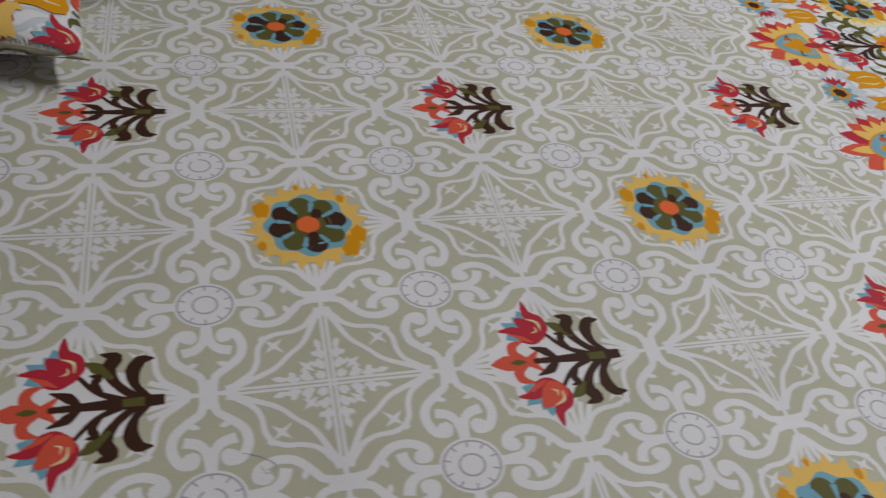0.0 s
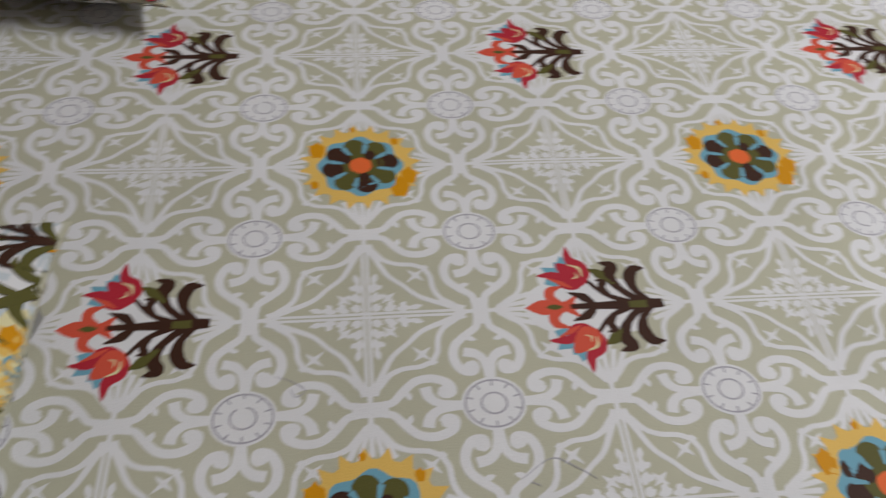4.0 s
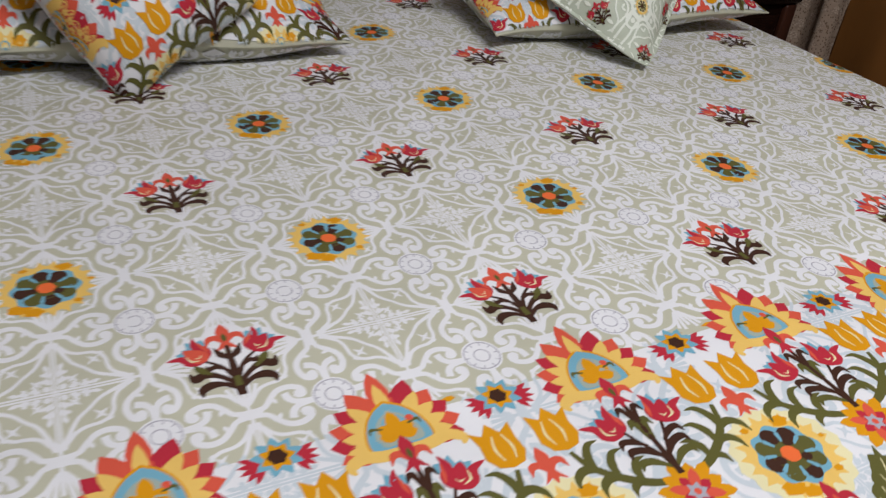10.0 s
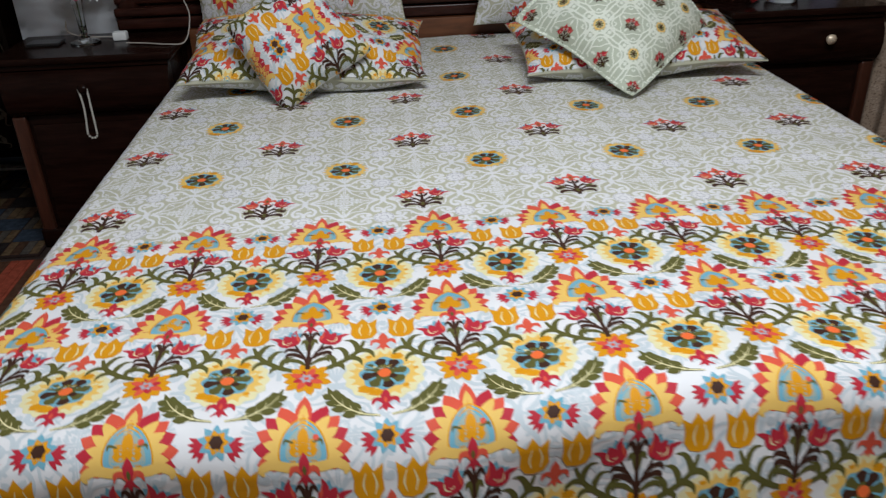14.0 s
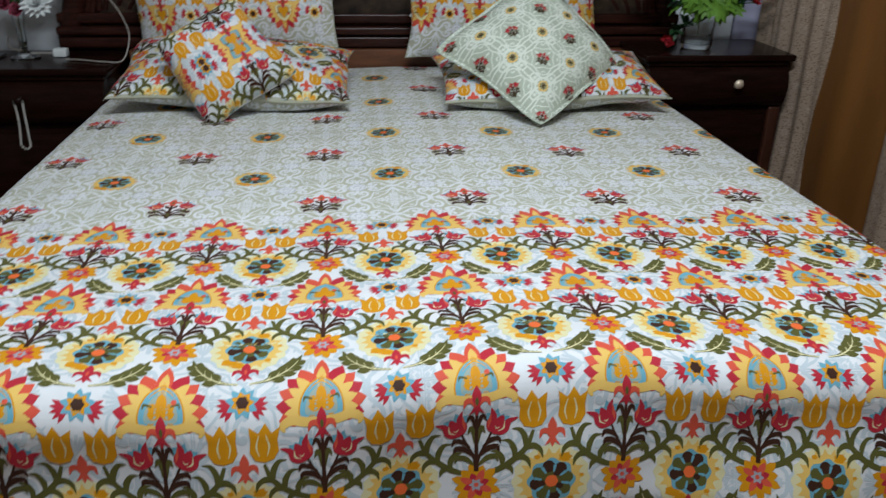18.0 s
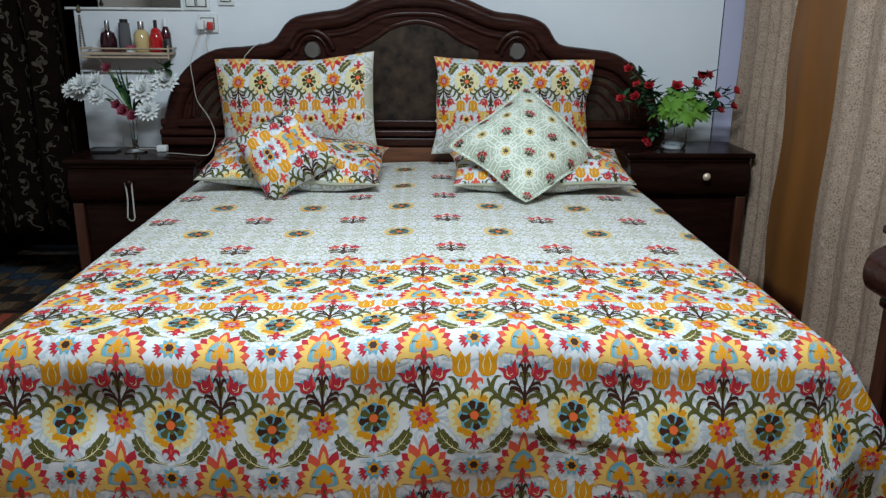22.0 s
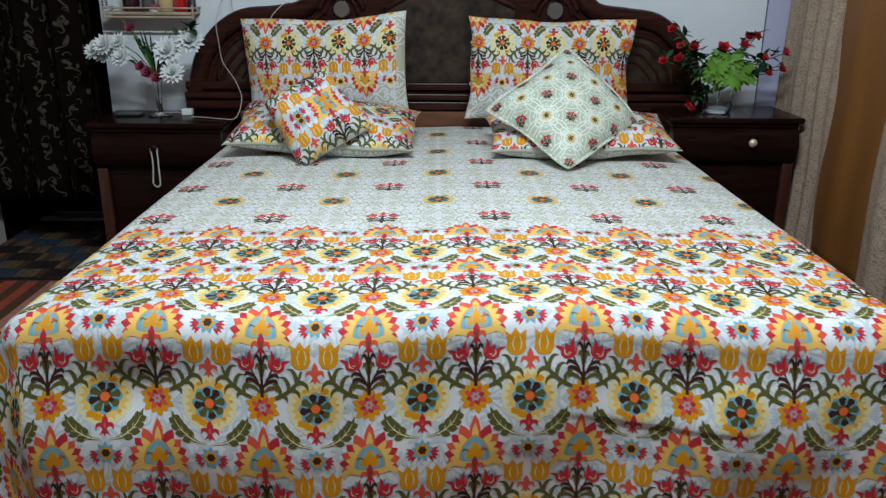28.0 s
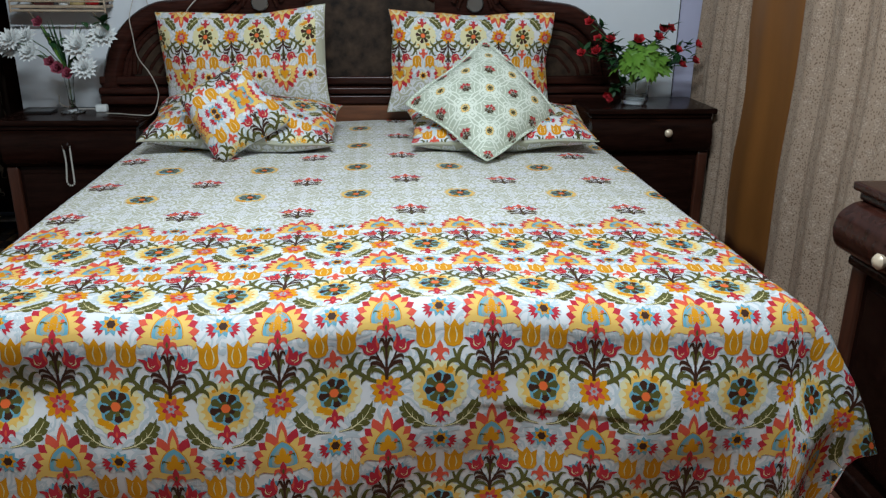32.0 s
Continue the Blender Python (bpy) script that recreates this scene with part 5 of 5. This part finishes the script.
def mum(bm, c, d, r, rnd):
    """A many-petalled white bloom."""
    d = Vector(d).normalized()
    u = d.orthogonal().normalized()
    w = d.cross(u)
    for ring, (n, tilt, ln) in enumerate(((16, 0.05, 1.0), (14, 0.45, 0.92), (11, 0.85, 0.75), (7, 1.2, 0.55))):
        for k in range(n):
            a = TAU * k / n + ring * 0.3 + rnd.uniform(-0.1, 0.1)
            out = (u * math.cos(a) + w * math.sin(a)) * math.cos(tilt) + d * math.sin(tilt)
            leaf_mesh(bm, Vector(c), out, d, r * ln * rnd.uniform(0.85, 1.05), r * 0.30, 0, -0.15)
    return bm


def rose(bm, c, d, r, rnd):
    d = Vector(d).normalized()
    u = d.orthogonal().normalized()
    w = d.cross(u)
    for n, tilt, ln in ((5, 0.35, 1.0), (5, 0.8, 0.9), (3, 1.2, 0.75)):
        for k in range(n):
            a = TAU * k / n + rnd.uniform(-0.3, 0.3)
            out = (u * math.cos(a) + w * math.sin(a)) * math.cos(tilt) + d * math.sin(tilt)
            leaf_mesh(bm, Vector(c), out, d, r * ln, r * 0.85, 0, -0.35)
    return bm


rnd = random.Random(77)
NT, NL = 0.695, 0.660
vr = thing("flower_vase", "cut-glass vase with red roses and bright green leaves", "vase", (1.125, 1.27, NT))
prof = [(0.050, 0.001), (0.056, 0.012), (0.058, 0.03), (0.055, 0.06), (0.057, 0.085), (0.060, 0.105), (0.056, 0.105), (0.053, 0.085), (0.050, 0.06), (0.052, 0.03), (0.048, 0.016)]
under(vr, "glass", lathe(prof, 24, None, (1.125, 1.27, NT)), GLASS, "faceted clear glass")
base = Vector((1.125, 1.27, NT + 0.09))


def palm_leaf(bm, foot, way, face, size, rnd):
    """A broad leaf of five toothed lobes that droops towards its rim."""
    way, face = Vector(way).normalized(), Vector(face)
    side = way.cross(face).normalized()
    face = side.cross(way).normalized()
    n = 36
    rings = []
    for k, q in enumerate((0.12, 0.55, 1.0)):
        row = []
        for i in range(n + 1):
            a = (i / n - 0.5) * 2 * radians(128)
            lobe = 0.52 + 0.48 * abs(math.cos(a * 180 / 128 * 2.5 / 1.25)) ** 0.8
            tooth = 1.0 if k < 2 else (1.06 if i % 2 else 0.88)
            rr = size * q * (lobe * tooth if k == 2 else (0.75 + 0.25 * lobe)) * (1 - 0.18 * abs(a) / 2.2)
            ridge = 0.07 * size * q * math.cos(a * 180 / 128 * 5 / 1.25)
            row.append(bm.verts.new(Vector(foot) + way * (rr * math.cos(a)) + side * (rr * math.sin(a)) + face * (ridge - 0.45 * rr * rr / size)))
        rings.append(row)
    for p, q in zip(rings, rings[1:]):
        for i in range(n):
            bm.faces.new((p[i], p[i + 1], q[i + 1], q[i]))
    return bm


dome = Vector((1.130, 1.235, NT + 0.182))
for k, (ax, el) in enumerate(((0, 60), (-45, 52), (42, 50), (-80, 38), (78, 36), (-22, 30), (24, 28), (-55, 18), (55, 16), (0, 6), (-95, 12), (96, 14), (-30, -8), (32, -6), (150, 45), (-150, 45))):
    a, e = radians(ax + rnd.uniform(-8, 8)), radians(el + rnd.uniform(-5, 5))
    n = Vector((math.sin(a) * math.cos(e), -math.cos(a) * math.cos(e), math.sin(e)))
    down = Vector((n.x * 0.8, n.y * 0.6, -0.55 - 0.5 * n.z + 0.35))
    p = dome + Vector((n.x * 0.055, n.y * 0.045, n.z * 0.065))
    under(vr, "leaf", palm_leaf(bmesh.new(), p, down, n, rnd.uniform(0.085, 0.108), rnd), LEAFL, smooth=True)
spots = [(-0.215, 0.01, 0.285), (-0.185, -0.02, 0.22), (-0.13, -0.02, 0.215), (-0.245, -0.01, 0.16), (-0.19, -0.03, 0.17), (-0.02, -0.04, 0.215), (0.09, 0.0, 0.255), (0.125, 0.0, 0.26),
         (0.155, -0.03, 0.175), (0.175, -0.04, 0.115), (0.245, -0.01, 0.195), (0.235, -0.02, 0.13), (0.07, -0.02, 0.225), (-0.125, -0.06, 0.02)]
for x, y, z in spots:
    tip = Vector((1.125 + x, 1.27 + y, NT + z + (0.05 if z > 0.05 else 0.025)))
    m = (base + tip) / 2 + Vector((0, 0, 0.03))
    st = under(vr, "stem", tube([tuple(p) for p in (base - Vector((0, 0, 0.05)), base, m, tip)], 0.0022, 5), STEM)
    big = 0.034 if (x, z) == (-0.02, 0.215) else rnd.uniform(0.024, 0.030)
    if z < 0.05:
        under(st, "rose", rose(bmesh.new(), tip, (-0.5, -0.4, -0.3), 0.034, rnd), ROSE, smooth=False)
    else:
        under(st, "rose", rose(bmesh.new(), tip, (x, -0.25, 0.25), big, rnd), ROSE, smooth=False)
    for k in range(17):
        t = rnd.uniform(0.35, 0.98)
        p = base.lerp(tip, t) + Vector((rnd.uniform(-0.01, 0.01), 0, 0.02))
        under(st, "dark_leaf", leaf_mesh(bmesh.new(), p, (rnd.uniform(-1, 1), rnd.uniform(-1, 0.3), rnd.uniform(-0.2, 1)), (0, 0, 1), rnd.uniform(0.032, 0.058), 0.026), LEAFD, smooth=False)

vl = thing("flower_vase", "slim glass vase with white blooms on the nightstand", "vase", (-1.245, 1.30, NL))
prof = [(0.048, 0.001), (0.048, 0.006), (0.020, 0.014), (0.012, 0.03), (0.014, 0.10), (0.022, 0.165), (0.026, 0.175), (0.022, 0.172), (0.012, 0.11), (0.009, 0.035), (0.004, 0.03)]
under(vl, "glass", lathe(prof, 20, None, (-1.245, 1.30, NL)), GLASS, "slim clear glass")
mouth = Vector((-1.245, 1.30, NL + 0.17))
for x, y, z, r, kind in ((-0.235, -0.02, 0.10, 0.045, 0), (-0.185, -0.04, 0.125, 0.05, 0), (-0.20, 0.0, 0.085, 0.045, 0), (-0.125, -0.03, 0.075, 0.045, 0), (-0.14, 0.0, 0.135, 0.04, 0), (0.065, -0.03, 0.10, 0.062, 0), (0.085, -0.05, 0.015, 0.052, 0),
                         (0.155, 0.0, 0.14, 0.058, 0), (-0.015, -0.05, 0.015, 0.035, 1), (0.02, -0.05, -0.005, 0.032, 1), (-0.045, -0.04, 0.04, 0.03, 1), (-0.09, 0.02, 0.19, 0.03, 1)):
    tip = mouth + Vector((x, y, z))
    st = under(vl, "stem", tube([tuple(p) for p in (mouth - Vector((0, 0, 0.15)), mouth, (mouth + tip) / 2 + Vector((0, 0, 0.02)), tip)], 0.0024, 5), STEM)
    if kind:
        under(st, "pink_bloom", rose(bmesh.new(), tip, (x, -0.6, 0.2), r, rnd), PINK, "faded pink bloom", smooth=False)
    else:
        under(st, "white_bloom", mum(bmesh.new(), tip, (x * 0.6, -0.5, 0.35), r * 1.15, rnd), IVORY, "white many-petalled bloom", smooth=False)
for k in range(16):
    a = rnd.uniform(-1.1, 1.1)
    under(vl, "blade", leaf_mesh(bmesh.new(), mouth, (math.sin(a) * 0.6, rnd.uniform(-0.3, 0.2), 1), (0, -1, 0.3), rnd.uniform(0.13, 0.22), 0.010, 0, 0.15), LEAFD if k % 3 else LEAFL, smooth=False)
for k in range(10):
    under(vl, "leaf", leaf_mesh(bmesh.new(), mouth + Vector((rnd.uniform(-0.12, 0.17), -0.01, rnd.uniform(0.06, 0.2))), (rnd.uniform(-1, 1), -0.5, rnd.uniform(-0.3, 0.6)), (0, 0, 1), 0.05, 0.026), LEAFD, smooth=False)

for k in range(9):
    under(vl, "leaf", leaf_mesh(bmesh.new(), mouth + Vector((0.165, -0.01, 0.19)), (rnd.uniform(-0.6, 1), -0.4, rnd.uniform(-0.5, 0.9)), (0, 0, 1), rnd.uniform(0.04, 0.06), 0.032), LEAFD, smooth=False)

# ---- shelf with bottles ----
RATTAN = mat("pale_rattan", (0.42, 0.33, 0.24), 0.6, grain=0.3, scale=60, stretch=(0.3, 1, 1))
sh = thing("wall_shelf", "small rattan shelf fixed to the wall, holding bottles", "shelf", (-1.30, 1.53, 1.10))
X0, X1, ZS = -1.495, -1.115, 1.080
under(sh, "board", box(X0, X1, 1.455, 1.579, ZS - 0.012, ZS, 0.004), RATTAN)
under(sh, "front_rail", tube([(X0, 1.455, ZS - 0.022), (X1, 1.455, ZS - 0.022)], 0.005, 8), RATTAN)
under(sh, "front_rail", tube([(X0, 1.453, ZS + 0.016), (X1, 1.453, ZS + 0.016)], 0.004, 8), RATTAN)
for x in (X0, X1):
    under(sh, "side_rail", tube([(x, 1.453, ZS + 0.016), (x, 1.576, ZS + 0.016)], 0.004, 8), RATTAN)
    under(sh, "post", tube([(x, 1.453, ZS - 0.03), (x, 1.453, ZS + 0.03)], 0.004, 8), RATTAN)
    under(sh, "bracket", tube([(x + (0.06 if x < -1.3 else -0.06), 1.46, ZS - 0.02), (x + (0.06 if x < -1.3 else -0.06), 1.575, ZS - 0.075)], 0.004, 6), RATTAN)
bead = thing("bead_string", "hanging double string of dark beads by the shelf", "ornament", (X0 + 0.006, 1.452, ZS + 0.02))
BEAD = mat("dark_brass_beads", (0.12, 0.09, 0.06), 0.4, 0.5)
for dx in (-0.008, 0.010):
    for k in range(13):
        z = ZS + 0.028 + k * 0.0105
        under(bead, "bead", lathe([(0.001, -0.005), (0.005, -0.002), (0.005, 0.002), (0.001, 0.005)], 8, None, (X0 + 0.008 + dx * (1 - k / 14), 1.452, z)), BEAD)
under(bead, "finial", lathe([(0.004, 0), (0.012, 0.01), (0.009, 0.018), (0.002, 0.036)], 12, None, (X0 + 0.008, 1.452, ZS + 0.165)), BEAD)


def bottle(x, y, body, glass, cap, label, capm):
    t = thing("bottle", label, "bottle", (x, y, ZS), group="bottles on the shelf")
    bd = under(t, "body", lathe(body, 20, None, (x, y, ZS + 0.0005)), glass)
    h = body[-1][1]
    under(bd, "cap", lathe([(cap[0], h), (cap[0], h + cap[1] * 0.85), (cap[0] * 0.85, h + cap[1])], 16, None, (x, y, ZS + 0.0005)), capm)
    return t


def dyed(name, c, rough=0.12):
    return mat(name, c, rough, coat=0.6)


STEEL = mat("brushed_steel", (0.5, 0.5, 0.52), 0.25, 1.0)
GOLD = mat("gold_cap", (0.62, 0.45, 0.18), 0.3, 0.9)
BLACKP = mat("black_plastic", (0.012, 0.012, 0.013), 0.35)
bottle(-1.395, 1.515, [(0.030, 0.0), (0.035, 0.008), (0.036, 0.05), (0.028, 0.082), (0.012, 0.092), (0.010, 0.10)], dyed("plum_glass", (0.030, 0.006, 0.012)), (0.011, 0.034), "dark plum perfume bottle with a steel cap", STEEL)
bottle(-1.325, 1.530, [(0.026, 0.0), (0.028, 0.01), (0.026, 0.08), (0.024, 0.125)], dyed("smoked_glass", (0.10, 0.10, 0.11)), (0.018, 0.016), "tall smoked glass bottle with a dark cap", BLACKP)
bottle(-1.245, 1.515, [(0.030, 0.0), (0.034, 0.006), (0.034, 0.075), (0.022, 0.092), (0.010, 0.098)], dyed("straw_glass", (0.55, 0.43, 0.20)), (0.014, 0.034), "pale gold bottle with a steel stopper", STEEL)
bottle(-1.180, 1.512, [(0.026, 0.0), (0.031, 0.006), (0.030, 0.06), (0.020, 0.095), (0.008, 0.105)], dyed("red_glass", (0.42, 0.008, 0.012)), (0.008, 0.034), "bright red bottle with a slim black cap", BLACKP)
bottle(-1.148, 1.552, [(0.020, 0.0), (0.024, 0.006), (0.022, 0.08), (0.010, 0.11)], dyed("maroon_glass", (0.05, 0.008, 0.014)), (0.009, 0.036), "dark maroon bottle with a white cap", WALL)
jar = thing("jar", "small white jar with a pale lid on the shelf", "jar", (-1.285, 1.475, ZS))
under(jar, "body", lathe([(0.020, 0.0), (0.022, 0.004), (0.022, 0.018)], 18, None, (-1.285, 1.478, ZS + 0.0005)), IVORY)
under(jar, "lid", lathe([(0.023, 0.018), (0.023, 0.027), (0.018, 0.030)], 18, None, (-1.285, 1.478, ZS + 0.0005)), PINK, "pale pink lid")
tagged(part("box", box(-1.40, -1.325, 1.462, 1.482, ZS + 0.0005, ZS + 0.018, 0.003), dyed("maroon_card", (0.10, 0.02, 0.02), 0.4)), "flat maroon box lying before the bottles", "box")
tagged(part("compact", box(-1.140, -1.122, 1.47, 1.51, ZS + 0.0005, ZS + 0.058, 0.003), BLACKP), "black upright compact at the shelf's end", "compact")

# ---- wall mirror, switches, plugs ----
mr = thing("wall_mirror", "frameless wall mirror with a thin pale edge", "mirror", (-1.33, 1.57, 1.275))
under(mr, "glass", box(-1.590, -1.075, 1.568, 1.578, 1.272, 1.80, 0.002), MIRROR)
under(mr, "edge", box(-1.594, -1.071, 1.566, 1.579, 1.262, 1.272, 0.002), IVORY)


def plate(x0, x1, z0, z1, rockers, label):
    t = thing("switch_plate", label, "switch", ((x0 + x1) / 2, 1.575, (z0 + z1) / 2))
    under(t, "plate", box(x0, x1, 1.567, 1.579, z0, z1, 0.003), IVORY)
    n = len(rockers)
    for i in range(n):
        a = x0 + 0.010 + (x1 - x0 - 0.02) * i / n
        b = x0 + 0.010 + (x1 - x0 - 0.02) * (i + 1) / n - 0.004
        fr = under(t, "socket_frame", box(a, b, 1.564, 1.568, z0 + 0.014, z1 - 0.014, 0.001), BLACKP)
        under(fr, "rocker", box(a + 0.004, b - 0.004, 1.560, 1.5645, z0 + 0.018, z1 - 0.018, 0.001), IVORY)
    return t


plate(-1.062, -0.945, 1.262, 1.340, "ab", "white switch plate with two framed sockets")
plate(-0.905, -0.835, 1.285, 1.340, "a", "small white switch plate on the wall")
plate(-1.000, -0.915, 1.165, 1.245, "a", "white socket plate with plugs in it")
CABLE = mat("white_cable", (0.46, 0.42, 0.38), 0.5, grain=0.1, scale=30)
REDP = mat("red_plug", (0.50, 0.03, 0.02), 0.4)
pl = thing("plug", "red mains plug with a white cable to the bed", "plug", (-0.945, 1.55, 1.195))
under(pl, "body", box(-0.958, -0.932, 1.535, 1.560, 1.178, 1.212, 0.006), REDP)
under(pl, "cable", tube(spline([(-0.945, 1.54, 1.18), (-0.965, 1.535, 1.13), (-0.945, 1.50, 1.06), (-0.90, 1.43, 1.03), (-0.85, 1.40, 1.00), (-0.82, 1.40, 0.92)], 6).tolist(), 0.0020, 6), CABLE)
pw = thing("plug", "white charger plug with a long cable hanging down", "plug", (-0.985, 1.55, 1.195))
under(pw, "body", box(-1.000, -0.970, 1.530, 1.560, 1.178, 1.222, 0.006), IVORY)
under(pw, "cable", tube(spline([(-0.985, 1.545, 1.18), (-1.008, 1.53, 1.125), (-1.010, 1.47, 1.080), (-1.003, 1.392, 1.030), (-0.995, 1.385, 0.96), (-0.985, 1.385, 0.88), (-0.945, 1.375, 0.82), (-0.915, 1.34, 0.78), (-0.895, 1.30, 0.73), (-0.905, 1.22, 0.668),
                                (-0.96, 1.20, 0.666), (-1.03, 1.23, 0.666), (-1.10, 1.25, 0.666)], 6).tolist(), 0.0019, 6), CABLE)
loop = [(-0.775, 1.400, 0.98), (-0.772, 1.385, 1.05), (-0.745, 1.385, 1.090), (-0.715, 1.42, 1.118), (-0.69, 1.47, 1.115), (-0.68, 1.53, 1.05)]
tagged(part("cable", tube(spline(loop, 6).tolist(), 0.0020, 6), CABLE), "white cable looped over the headboard", "cable")

# ---- on the nightstand ----
ph = thing("phone", "dark phone lying flat on the nightstand", "phone", (-1.38, 1.30, NL))
under(ph, "body", box(-1.435, -1.325, 1.275, 1.350, NL + 0.0005, NL + 0.009, 0.004), BLACKP)
under(ph, "screen", box(-1.430, -1.330, 1.279, 1.346, NL + 0.0088, NL + 0.0096, 0.0004, 1), mat("phone_glass", (0.02, 0.022, 0.026), 0.08))
tagged(part("adapter", box(-1.16, -1.115, 1.31, 1.345, NL + 0.0005, NL + 0.028, 0.006), IVORY), "white charger block on the nightstand", "adapter")
wires = [(-1.14, 1.34, NL + 0.006), (-1.19, 1.37, NL + 0.004), (-1.27, 1.385, NL + 0.004), (-1.33, 1.40, NL + 0.02), (-1.345, 1.44, NL + 0.05)]
tagged(part("cable", tube(spline(wires, 6).tolist(), 0.0025, 6), CABLE), "thin white cable curling on the nightstand", "cable")
CHAIN = mat("pale_beads", (0.62, 0.60, 0.55), 0.35, grain=0.1, scale=80)
ch = thing("bead_chain", "pale bead chain hanging from the drawer knob", "chain", (-1.21, 1.085, 0.565))
kx = (-1.478 - 0.945) / 2
for k in range(46):
    a = k / 45
    if a < 0.45:
        p = (kx - 0.013 + 0.004 * math.sin(a * 9), 1.075, 0.565 - a / 0.45 * 0.145)
    elif a < 0.55:
        q = (a - 0.45) / 0.1 * math.pi
        p = (kx - 0.013 * math.cos(q), 1.073, 0.420 - 0.013 * math.sin(q))
    else:
        p = (kx + 0.013, 1.075, 0.420 + (a - 0.55) / 0.45 * 0.145)
    under(ch, "bead", lathe([(0.001, -0.0035), (0.0035, -0.0015), (0.0035, 0.0015), (0.001, 0.0035)], 7, None, p), CHAIN)
